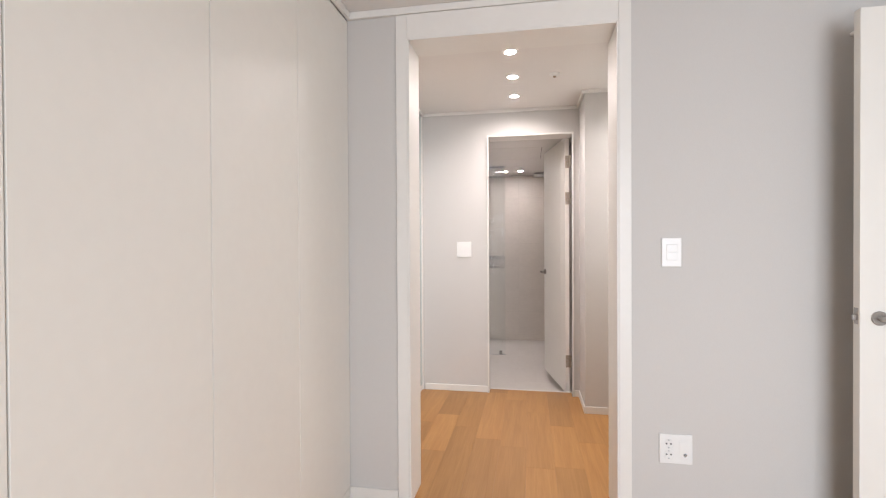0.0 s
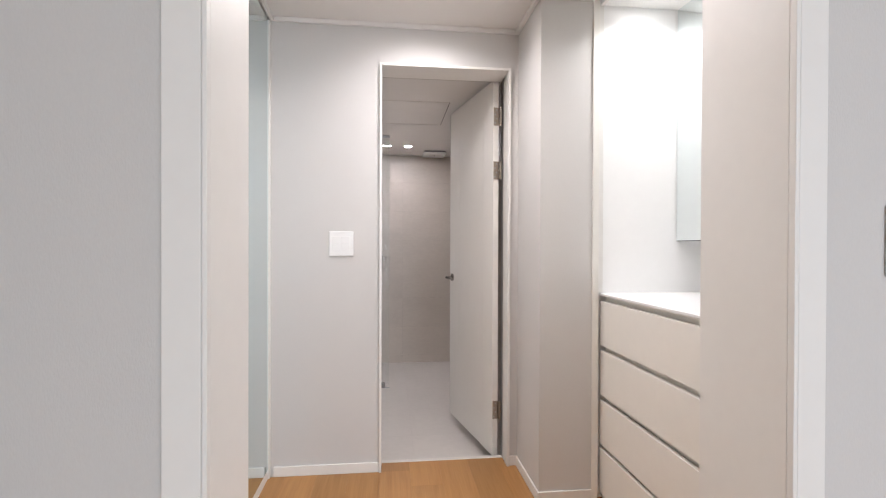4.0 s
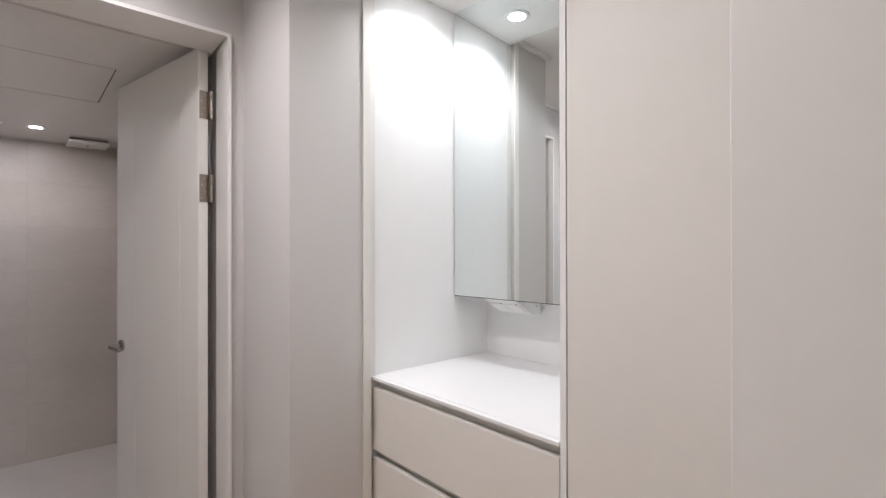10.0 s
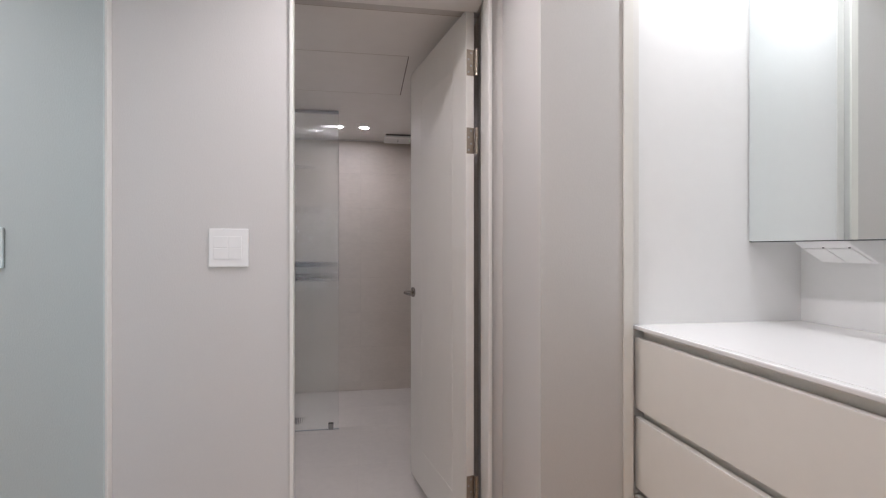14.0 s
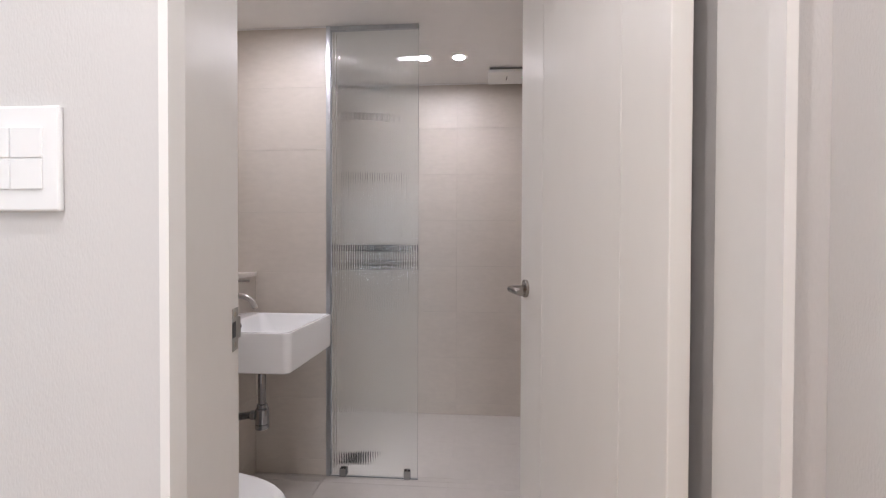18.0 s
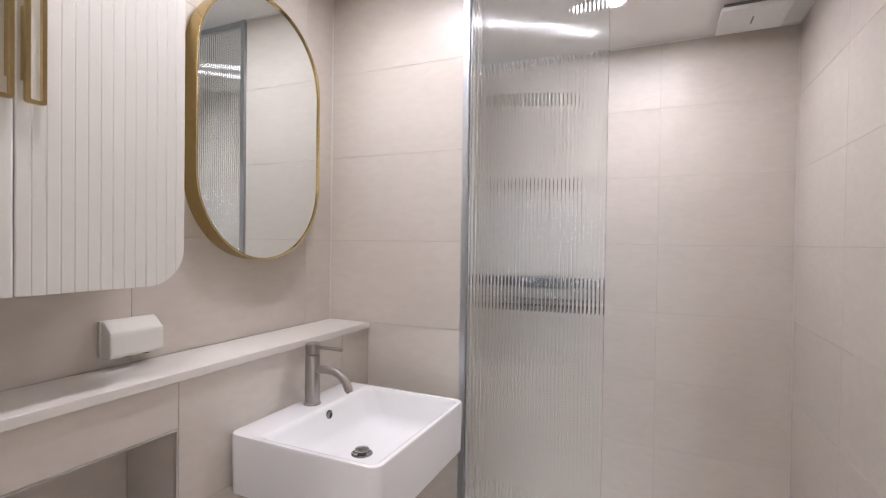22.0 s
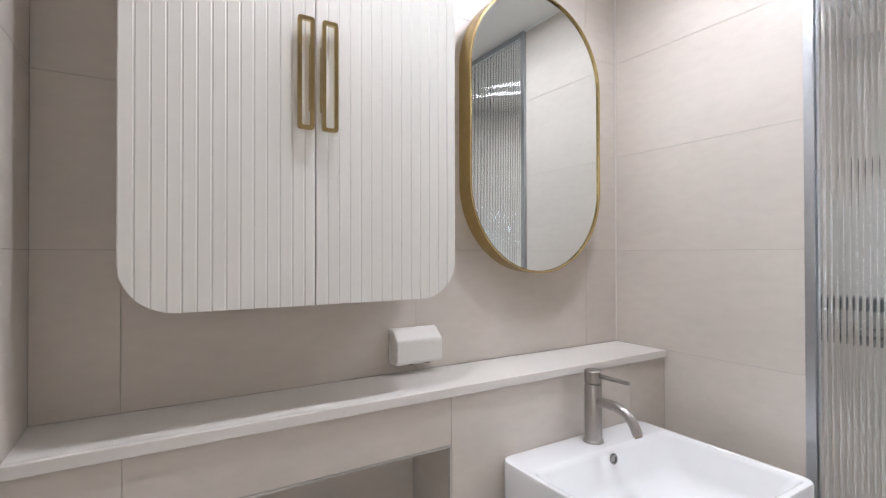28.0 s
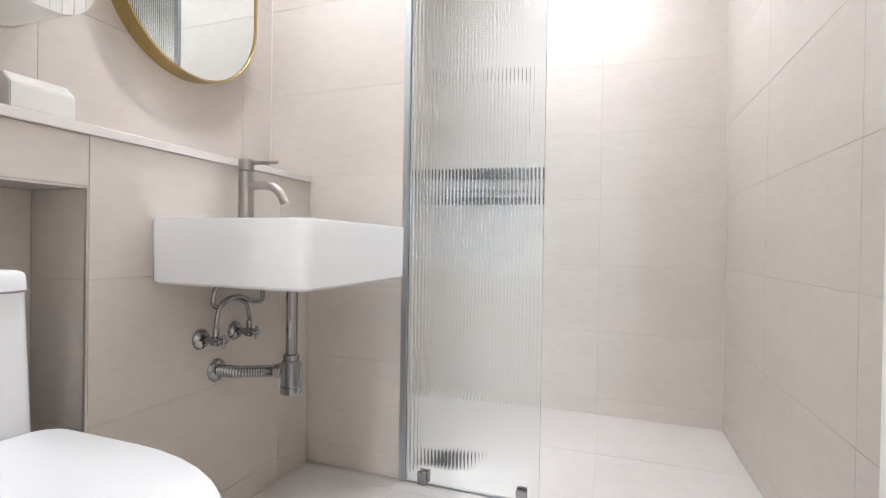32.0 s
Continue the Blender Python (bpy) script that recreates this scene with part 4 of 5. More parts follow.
def waste_trap():
    x, y = -0.590, 1.478
    root = thing("waste_trap", (x, y, 0.278), "polished chrome bottle trap under the basin", "trap")
    b = bmesh.new()
    lathe(b, [(0.024, 0), (0.024, 0.008), (0.0195, 0.010), (0.0195, 0.02)], (x, y, BZ0 - 0.0185), (0, 0, 1), 28)
    part("collar", b, chrome, root, smooth=True)
    b = bmesh.new()
    rod(b, (x, y, 0.388), (x, y, BZ0 - 0.018), 0.0165, 24)
    part("tail_pipe", b, chrome, root, smooth=True)
    b = bmesh.new()
    lathe(b, [(0.0215, 0), (0.0235, 0.002), (0.0235, 0.016), (0.0205, 0.018)], (x, y, 0.372), (0, 0, 1), 28)
    part("slip_nut", b, chrome, root, smooth=True)
    b = bmesh.new()
    lathe(b, [(0.027, 0), (0.030, 0.003), (0.030, 0.021), (0.0275, 0.0225), (0.0295, 0.024), (0.0295, 0.088), (0.024, 0.094)], (x, y, 0.279), (0, 0, 1), 32)
    part("bottle", b, chrome, root, smooth=True)
    b = bmesh.new()
    lathe(b, [(0.019, 0), (0.021, 0.002), (0.021, 0.022), (0.018, 0.024)], (x - 0.026, y, 0.338), (-1, 0, -0.02), 24)
    part("side_nut", b, chrome, root, smooth=True)
    b = bmesh.new()
    pts = curve_points([(x - 0.05, y, 0.3375), (x - 0.10, y - 0.018, 0.3345), (x - 0.155, y - 0.040, 0.333), (XS + 0.004, y - 0.050, 0.334)], 15)
    tube(b, pts, 0.0165, 18, ripple=0.09)
    part("flexible_pipe", b, chrome, root, "corrugated chrome waste pipe", smooth=True)
    b = bmesh.new()
    lathe(b, [(0.033, 0), (0.033, 0.002), (0.028, 0.008), (0.020, 0.010), (0.018, 0.011)], (XS + 0.0005, y - 0.050, 0.334), (1, 0, 0), 32)
    part("wall_flange", b, chrome, root, smooth=True)
    settled(root, dz=0.008)


waste_trap()


def stop_valve(y, z, bend):
    root = thing("stop_valve", (XS, y, z), "chrome angle valve with cross handle and braided hose", "valve", "valves under the basin")
    b = bmesh.new()
    lathe(b, [(0.029, 0), (0.029, 0.002), (0.024, 0.010), (0.014, 0.016)], (XS + 0.0005, y, z), (1, 0, 0), 28)
    part("wall_flange", b, chrome, root, smooth=True)
    b = bmesh.new()
    lathe(b, [(0.010, 0), (0.010, 0.03), (0.0145, 0.032), (0.0145, 0.05), (0.009, 0.052), (0.009, 0.064)], (XS + 0.014, y, z), (1, 0, 0), 20)
    rod(b, (XS + 0.055, y, z), (XS + 0.055, y, z + 0.034), 0.0085, 16)
    part("valve_body", b, chrome, root, smooth=True)
    b = bmesh.new()
    for d in ((0, 1, 0), (0, 0, 1)):
        c = Vector((XS + 0.082, y, z))
        rod(b, c - 0.019 * Vector(d), c + 0.019 * Vector(d), 0.005, 12, 0.002)
    rod(b, (XS + 0.074, y, z), (XS + 0.090, y, z), 0.0085, 16, 0.002)
    part("cross_handle", b, chrome, root, smooth=True)
    b = bmesh.new()
    tube(b, curve_points(bend, 16), 0.0062, 12, ripple=0.05)
    part("braided_hose", b, chrome, root, "braided steel hose", smooth=True)
    settled(root)


hx = XS + 0.055
stop_valve(1.371, 0.440, [(hx, 1.371, 0.472), (hx, 1.373, 0.50), (hx + 0.003, 1.39, 0.543), (hx + 0.008, 1.44, 0.556), (hx + 0.012, 1.50, 0.535), (hx + 0.014, 1.535, 0.540), (hx + 0.012, 1.53, 0.585), (hx + 0.01, 1.515, 0.606)])
stop_valve(1.497, 0.444, [(hx, 1.497, 0.476), (hx, 1.496, 0.495), (hx - 0.004, 1.48, 0.535), (hx - 0.006, 1.43, 0.548), (hx - 0.004, 1.385, 0.530), (hx + 0.004, 1.355, 0.545), (hx + 0.008, 1.36, 0.585), (hx + 0.01, 1.375, 0.606)])


def toilet():
    """Built with its back to the left wall, facing +x."""
    cy = 0.753
    root = thing("toilet", (-0.6, cy, ZF), "white ceramic toilet with cistern and closed lid", "toilet")

    def plan(x0, x1, half, r0, r1, z, n=10):
        """A ring: straight sides, small corners at the back, a round front."""
        out = []
        for k in range(n + 1):
            a = radians(-90 + 180 * k / n)
            out.append((x1 - r1 + r1 * math.cos(a), cy + half * math.sin(a), z))
        for k in range(5):
            a = radians(90 + 90 * k / 4)
            out.append((x0 + r0 + r0 * math.cos(a), cy + half - r0 + r0 * math.sin(a), z))
        for k in range(5):
            a = radians(180 + 90 * k / 4)
            out.append((x0 + r0 + r0 * math.cos(a), cy - half + r0 + r0 * math.sin(a), z))
        return out

    b = bmesh.new()
    loft(b, [plan(-0.90, -0.30, 0.125, 0.04, 0.13, ZF + 0.001), plan(-0.90, -0.28, 0.13, 0.04, 0.14, ZF + 0.03), plan(-0.90, -0.27, 0.13, 0.04, 0.16, ZF + 0.15), plan(-0.90, -0.23, 0.170, 0.04, 0.24, ZF + 0.28),
             plan(-0.90, -0.20, 0.205, 0.04, 0.32, ZF + 0.36), plan(-0.90, -0.195, 0.210, 0.04, 0.335, ZF + 0.404), plan(-0.896, -0.20, 0.205, 0.04, 0.33, ZF + 0.410)])
    part("bowl", b, ceramic, root, smooth=True)
    zs = ZF + 0.412
    b = bmesh.new()
    loft(b, [plan(-0.755, -0.192, 0.212, 0.03, 0.345, zs, 18), plan(-0.76, -0.187, 0.219, 0.03, 0.35, zs + 0.005, 18), plan(-0.76, -0.187, 0.219, 0.03, 0.35, zs + 0.016, 18), plan(-0.755, -0.192, 0.214, 0.03, 0.345, zs + 0.0185, 18)])
    part("seat", b, white_plastic, root, smooth=True)
    zl = zs + 0.020
    b = bmesh.new()
    loft(b, [plan(-0.765, -0.188, 0.220, 0.045, 0.35, zl, 18), plan(-0.77, -0.182, 0.222, 0.05, 0.355, zl + 0.005, 18), plan(-0.77, -0.182, 0.222, 0.05, 0.355, zl + 0.016, 18), plan(-0.765, -0.188, 0.220, 0.05, 0.35, zl + 0.022, 18),
             plan(-0.74, -0.22, 0.190, 0.05, 0.32, zl + 0.0275, 18), plan(-0.65, -0.32, 0.10, 0.04, 0.2, zl + 0.030, 18)])
    part("lid", b, white_plastic, root, "glossy white closed seat lid", smooth=True)

    def block(x0, x1, half, z, r=0.03):
        return [(x, y, z) for x, y in rounded(x0, x1, cy - half - 0.013, cy + half, r, 6)]

    tb, t0, t1 = XW + 0.012, 0.611, ZF + 0.385
    b = bmesh.new()
    loft(b, [block(tb, -0.775, 0.205, t1, 0.02), block(tb, -0.780, 0.203, t1 + 0.1, 0.02), block(tb, -0.788, 0.197, t0 - 0.002, 0.02)])
    part("cistern", b, ceramic, root, smooth=True)
    b = bmesh.new()
    loft(b, [block(tb, -0.785, 0.190, t0, 0.012), block(tb - 0.003, -0.780, 0.195, t0 + 0.003, 0.014), block(tb - 0.002, -0.782, 0.193, t0 + 0.030, 0.014),
             block(tb, -0.785, 0.190, t0 + 0.036, 0.013), block(tb + 0.004, -0.793, 0.182, t0 + 0.040, 0.011)])
    part("cistern_lid", b, ceramic, root, smooth=True)
    lx, ly, lz = -0.808, cy - 0.212, 0.563
    b = bmesh.new()
    lathe(b, [(0.016, 0), (0.016, 0.005), (0.011, 0.010), (0.009, 0.014)], (lx, ly, lz), (0, -1, 0), 22)
    part("flush_hub", b, chrome, root, smooth=True)
    b = bmesh.new()
    loft(b, [[(lx + px, ly - 0.010 - out, lz + dz + pz) for px, pz in ((-w, -h), (w, -h), (w * 1.1, 0.0), (w * 0.8, h), (-w * 0.8, h), (-w * 1.1, 0.0))]
             for out, w, h, dz in ((0.0, 0.008, 0.010, 0.0), (0.014, 0.0085, 0.009, 0.002), (0.032, 0.010, 0.0075, 0.001), (0.043, 0.009, 0.006, -0.002))])
    bmesh.ops.bevel(b, geom=list(b.edges), offset=0.0015, segments=2, affect="EDGES")
    part("flush_lever", b, chrome, root, "polished chrome flush lever", smooth=True)
    settled(root)


toilet()


def bidet_spray():
    x, y, z = XW + 0.05, 0.427, 0.345
    root = thing("bidet_spray", (XW, y, z), "dark brushed steel toilet spray gun on a wall bracket", "spray gun")
    part("bracket", boxes((XW + 0.001, XW + 0.055, y - 0.022, y + 0.022, z - 0.03, z + 0.012), bevel=0.004), gunmetal, root)
    b = bmesh.new()
    lathe(b, [(0.009, 0), (0.0125, 0.004), (0.0135, 0.06), (0.0125, 0.10), (0.0095, 0.125)], (x, y, z - 0.03), (0, 0, 1), 20)
    part("grip", b, gunmetal, root, smooth=True)
    head, way = Vector((x - 0.006, y - 0.028, z + 0.092)), Vector((0.35, 0.90, 0.30)).normalized()
    b = bmesh.new()
    lathe(b, [(0.009, 0), (0.0115, 0.003), (0.0120, 0.035), (0.0135, 0.037), (0.0135, 0.064), (0.0125, 0.066)], head, way, 22)
    part("spray_head", b, gunmetal, root, smooth=True)
    b = bmesh.new()
    lathe(b, [(0.0100, 0), (0.0100, 0.0015)], head + way * 0.0655, way, 20)
    part("nozzle_face", b, dark_rubber, root, "black nozzle face")
    b = bmesh.new()
    tube(b, curve_points([head + way * 0.004 + Vector((0, -0.004, -0.006)), head + Vector((0.0, -0.010, -0.022)), head + Vector((0, -0.004, -0.045))], 6), 0.003, 8)
    part("trigger", b, gunmetal, root, smooth=True)
    b = bmesh.new()
    rod(b, (x, y, z + 0.004), (x, y, z + 0.030), 0.0139, 20)
    part("label_band", b, white_plastic, root, "white sticker with red mark")
    b = bmesh.new()
    rod(b, (x, y, z + 0.018), (x, y, z + 0.029), 0.0141, 20)
    part("label_mark", b, red_print, root)
    b = bmesh.new()
    tube(b, curve_points([(x, y, z - 0.028), (x, y, z - 0.15), (x + 0.01, y - 0.02, z - 0.25), (x, y - 0.06, z - 0.28), (XW + 0.02, y - 0.09, z - 0.19)], 14), 0.007, 12, ripple=0.06)
    part("hose", b, chrome, root, smooth=True)
    settled(root)


bidet_spray()


def paper_holder():
    x0, x1, y, z0, z1 = -0.905, -0.765, IN_Y, 0.60, 0.765
    root = thing("paper_holder", (-0.83, y, z0), "white plastic toilet paper holder on the tiled wall", "paper holder")
    part("back_plate", boxes((x0, x1, y + 0.001, y + 0.012, z0, z1), bevel=0.003), white_plastic, root)
    b = bmesh.new()
    prof = [(y + 0.0125, z1 - 0.004), (y + 0.024, z1 - 0.006), (y + 0.052, z1 - 0.035), (y + 0.054, z1 - 0.05), (y + 0.054, z0 + 0.03), (y + 0.044, z0 + 0.004), (y + 0.0125, z0 + 0.002)]
    loft(b, [[(x, py, pz) for py, pz in prof] for x in (x0 + 0.002, x1 - 0.002)])
    bmesh.ops.bevel(b, geom=list(b.edges), offset=0.003, segments=2, affect="EDGES")
    part("cover", b, white_plastic, root)
    settled(root)


paper_holder()


# ---- shower ----
GX0, GX1, GZ0, GZ1 = -0.408, 0.053, ZF + 0.008, 2.205


def shower_screen():
    root = thing("shower_screen", (-0.18, YA, ZF), "fixed reeded glass shower panel with metal edge profile", "shower screen")
    # fluted towards the room, flat towards the shower
    n, step = 38, 12
    pitch, bend = (GX1 - GX0) / n, radians(30)
    arc = pitch / 2 / math.sin(bend)
    b = bmesh.new()
    for k in range(n):
        cols = []
        for e in range(step + 1):
            a = bend * (2 * e / step - 1)
            x, bulge = GX0 + (k + 0.5) * pitch + arc * math.sin(a), arc * (math.cos(a) - math.cos(bend))
            cols.append([b.verts.new((x, YA - 0.003 - bulge, z)) for z in (GZ0, GZ1)])
        for p, q in zip(cols, cols[1:]):
            b.faces.new((p[0], q[0], q[1], p[1]))
    b.faces.new([b.verts.new((x, YA + 0.003, z)) for x, z in ((GX1, GZ0), (GX0, GZ0), (GX0, GZ1), (GX1, GZ1))]).material_index = 1
    for x, flip in ((GX0, False), (GX1, True)):
        f = [b.verts.new((x, y, z)) for y, z in ((YA - 0.003, GZ0), (YA - 0.003, GZ1), (YA + 0.003, GZ1), (YA + 0.003, GZ0))]
        b.faces.new(f[::-1] if flip else f)
    data = bpy.data.meshes.new("glass_pane")
    b.to_mesh(data)
    b.free()
    data.materials.append(reeded)
    data.materials.append(satin_back)
    data.shade_smooth()
    data.set_sharp_from_angle(angle=radians(22))
    pane = new("glass_pane", data)
    pane.parent, pane.visible_shadow = root, False
    pane["label"] = "vertically reeded clear glass"
    b = bmesh.new()
    flat = [(PART_R + 0.001, YA - 0.012), (GX0 + 0.004, YA - 0.012), (GX0 + 0.004, YA - 0.0075), (PART_R + 0.005, YA - 0.0075), (PART_R + 0.005, YA + 0.006), (GX0 + 0.004, YA + 0.006), (GX0 + 0.004, YA + 0.012), (PART_R + 0.001, YA + 0.012)]
    loft(b, [[(x, y, z) for x, y in flat] for z in (ZF, ZC - 0.001)])
    part("wall_profile", b, aluminium, root, "satin aluminium wall profile")
    part("head_rail", boxes((GX0 + 0.005, GX1 + 0.001, YA - 0.011, YA + 0.011, GZ1 - 0.004, GZ1 + 0.018), bevel=0.001), aluminium, root, "satin aluminium head rail")
    part("sill", boxes((PART_R + 0.001, GX1 + 0.002, YA - 0.006, YA + 0.006, ZF, ZF + 0.005)), aluminium, root)
    for x in (-0.337, 0.0):
        part("floor_clip", boxes((x - 0.017, x + 0.017, YA - 0.018, YA - 0.0065, ZF + 0.002, ZF + 0.046), (x - 0.017, x + 0.017, YA + 0.006, YA + 0.018, ZF + 0.002, ZF + 0.046), bevel=0.003), chrome, root, "polished chrome floor clip")
    settled(root)


shower_screen()


def shower_set():
    x, y = -0.34, YB
    root = thing("shower_set", (x, y, 0.95), "chrome shelf mixer shower with rain head and hand shower", "shower")
    part("shelf_mixer", boxes((x - 0.24, x + 0.24, y - 0.13, y - 0.002, 1.052, 1.097), bevel=0.006), black_glass, root, "dark glass shelf of the mixer")
    # added dark block: the shade below the shelf is built as a solid
    part("mixer_shade", boxes((x - 0.20, x + 0.20, y - 0.075, y - 0.03, 0.962, 1.051), bevel=0.01), gunmetal, root, "dark block for the shade under the mixer shelf")
    b = bmesh.new()
    rod(b, (x - 0.2, y - 0.06, 0.940), (x + 0.2, y - 0.06, 0.940), 0.0195, 24, 0.004)
    part("mixer_body", b, chrome, root, "polished chrome mixer body", smooth=True)
    b = bmesh.new()
    rod(b, (x - 0.18, y - 0.1, 0.985), (x + 0.18, y - 0.1, 0.985), 0.006, 16, 0.002)
    part("rail", b, chrome, root, smooth=True)
    for dx in (-0.17, 0.17):
        b = bmesh.new()
        rod(b, (x + dx, y - 0.092, 0.985), (x + dx, y - 0.07, 0.985), 0.007, 12, 0.001)
        part("rail_stud", b, chrome, root, smooth=True)
    for dx in (-0.17, 0.17):
        b = bmesh.new()
        rod(b, (x + dx, y - 0.128, 1.075), (x + dx, y - 0.16, 1.075), 0.02, 24, 0.004)
        part("control_knob", b, chrome, root, smooth=True)
    b = bmesh.new()
    tube(b, curve_points([(x, y - 0.06, 1.097), (x, y - 0.06, 1.5), (x, y - 0.06, 1.86), (x, y - 0.10, 1.93), (x, y - 0.32, 1.945), (x, y - 0.44, 1.915)], 10), 0.0105, 16)
    part("riser", b, satin_steel, root, smooth=True)
    b = bmesh.new()
    lathe(b, [(0.012, 0), (0.03, 0.014), (0.10, 0.018), (0.10, 0.023), (0.095, 0.0245)], (x, y - 0.44, 1.915), (0, 0, -1), 36)
    part("rain_head", b, satin_steel, root, smooth=True)
    b = bmesh.new()
    rod(b, (x - 0.02, y - 0.07, 1.43), (x - 0.02, y - 0.13, 1.56), 0.012, 16, 0.003)
    lathe(b, [(0.012, 0), (0.04, 0.012), (0.04, 0.022)], (x - 0.02, y - 0.125, 1.57), (0, -0.7, -0.5), 28)
    part("hand_shower", b, chrome, root, smooth=True)
    b = bmesh.new()
    tube(b, curve_points([(x - 0.02, y - 0.07, 1.43), (x - 0.05, y - 0.09, 1.2), (x - 0.13, y - 0.10, 0.8), (x - 0.10, y - 0.09, 0.66), (x - 0.03, y - 0.07, 0.75), (x - 0.03, y - 0.05, 0.985)], 14), 0.007, 12, ripple=0.05)
    part("hose", b, chrome, root, smooth=True)
    settled(root)


shower_set()


def floor_drain():
    x, y, s = -0.33, 2.07, 0.075
    root = thing("floor_drain", (x, y, ZF), "square steel shower floor drain with dark grating", "drain")
    part("rim", boxes((x - s, x + s, y - s, y - s + 0.012, ZF - 0.002, ZF + 0.003), (x - s, x + s, y + s - 0.012, y + s, ZF - 0.002, ZF + 0.003), (x - s, x - s + 0.012, y - s + 0.012, y + s - 0.012, ZF - 0.002, ZF + 0.003),
                      (x + s - 0.012, x + s, y - s + 0.012, y + s - 0.012, ZF - 0.002, ZF + 0.003)), nickel, root)
    part("grating", boxes((x - s + 0.013, x + s - 0.013, y - s + 0.013, y + s - 0.013, ZF - 0.002, ZF + 0.0015)), dark_rubber, root, "dark drain grating")
    settled(root)


floor_drain()
for lx, ly in BATH_LAMPS:
    downlight(lx, ly, ZC, "downlights of the bathroom", 0.045, bath_glow)


def exhaust_fan():
    x0, x1, y0, y1 = 0.413, 0.655, 2.49, 2.73
    root = thing("exhaust_fan", (0.53, 2.61, ZC), "square white ceiling exhaust fan with slot", "fan")
    part("base", boxes((x0 + 0.01, x1 - 0.01, y0 + 0.01, y1 - 0.01, ZC - 0.014, ZC - 0.0005), bevel=0.002), grey_print, root)
    part("cover", boxes((x0, x1, y0, y1, ZC - 0.034, ZC - 0.015), bevel=0.006), white_plastic, root)
    part("indicator", boxes((x1 - 0.022, x1 - 0.018, y0 + 0.10, y0 + 0.104, ZC - 0.0352, ZC - 0.034)), green_led, root, "small green indicator light")
    part("mark", boxes((x0 + 0.118, x0 + 0.124, y0 + 0.085, y0 + 0.155, ZC - 0.0352, ZC - 0.034)), grey_print, root)
    settled(root)


exhaust_fan()


def towel_bar():
    root = thing("towel_bar", (XR, 1.3, 1.40), "slim brushed steel towel bar on the tiled wall", "towel bar")
    b = bmesh.new()
    rod(b, (XR - 0.062, 1.05, 1.398), (XR - 0.062, 1.652, 1.398), 0.009, 18, 0.002)
    part("bar", b, nickel, root, smooth=True)
    for y in (1.10, 1.60):
        b = bmesh.new()
        rod(b, (XR - 0.060, y, 1.398), (XR - 0.0005, y, 1.398), 0.008, 16)
        lathe(b, [(0.022, 0), (0.022, 0.005), (0.018, 0.008)], (XR - 0.0005, y, 1.398), (-1, 0, 0), 24)
        part("post", b, nickel, root, smooth=True)
    settled(root)


towel_bar()


def ceiling_hatch():
    z = ZC - 0.0012
    x0, x1, y0, y1 = -0.18, 0.478, 0.795, 1.427
    w = 0.0016
    b = boxes((x0, x1, y0, y0 + w, z, ZC - 0.0002), (x0, x1, y1 - w, y1, z, ZC - 0.0002), (x0, x0 + w, y0 + w, y1 - w, z, ZC - 0.0002), bevel=0.0)
    structure("trim_hatch_gap", boxes((x1 - 0.004, x1, y0 + w, y1 - w, z, ZC - 0.0002)), dark_gap, "open dark gap along one side of the ceiling hatch", "hatch")
    structure("trim_ceiling_hatch", b, grout, "thin gap round the ceiling access hatch", "hatch")
    s = 0.006
    strip_set("trim_bath_cornice", [(XW + 0.001, XW + s, IN_Y + 0.001, YA - 0.001, ZC - s, ZC - 0.0005), (XW + s + 0.0005, PART_R, YA - s, YA - 0.001, ZC - s, ZC - 0.0005),
                                    (XW + 0.001, XR - 0.001, YB - s, YB - 0.001, ZC - s, ZC - 0.0005), (XR - s, XR - 0.001, IN_Y + 0.001, YB - s - 0.001, ZC - s, ZC - 0.0005)], "thin white sealant bead round the bathroom ceiling", white_plastic)

    c = 0.004
    strip_set("trim_corner_sealant", [(XW + 0.0005, XW + c, YA - c, YA - 0.0005, SHELF + 0.001, ZC - s - 0.001), (XR - c, XR - 0.0005, YB - c, YB - 0.0005, ZF + 0.001, ZC - s - 0.001)],
              "pale sealant bead in the tiled corners", shelf_stone, bevel=0.0008)


ceiling_hatch()


# ---- pieces of floors and walls ----
MESHES = {}


def piece(name, size, at, mat, parent, bevel=0.0012):
    """A bevelled slab with its low corner at the given place; slabs of one size share a mesh."""
    key = (name, *(round(s, 4) for s in size))
    if key not in MESHES:
        w, d, h = size
        b = bmesh.new()
        v = [[b.verts.new((x, y, z)) for x, y in ((e, e), (w - e, e), (w - e, d - e), (e, d - e))] for e, z in ((0.0, 0.0), (0.0, h - bevel), (bevel, h))]
        b.faces.new(v[0][::-1])
        b.faces.new(v[2])
        for p, q in zip(v, v[1:]):
            for i in range(4):
                b.faces.new((p[i], p[(i + 1) % 4], q[(i + 1) % 4], q[i]))
        data = bpy.data.meshes.new(name)
        b.to_mesh(data)
        b.free()
        data.materials.append(mat)
        MESHES[key] = data
    ob = new(name, MESHES[key])
    ob.parent = parent
    ob.matrix_basis = at
    return ob


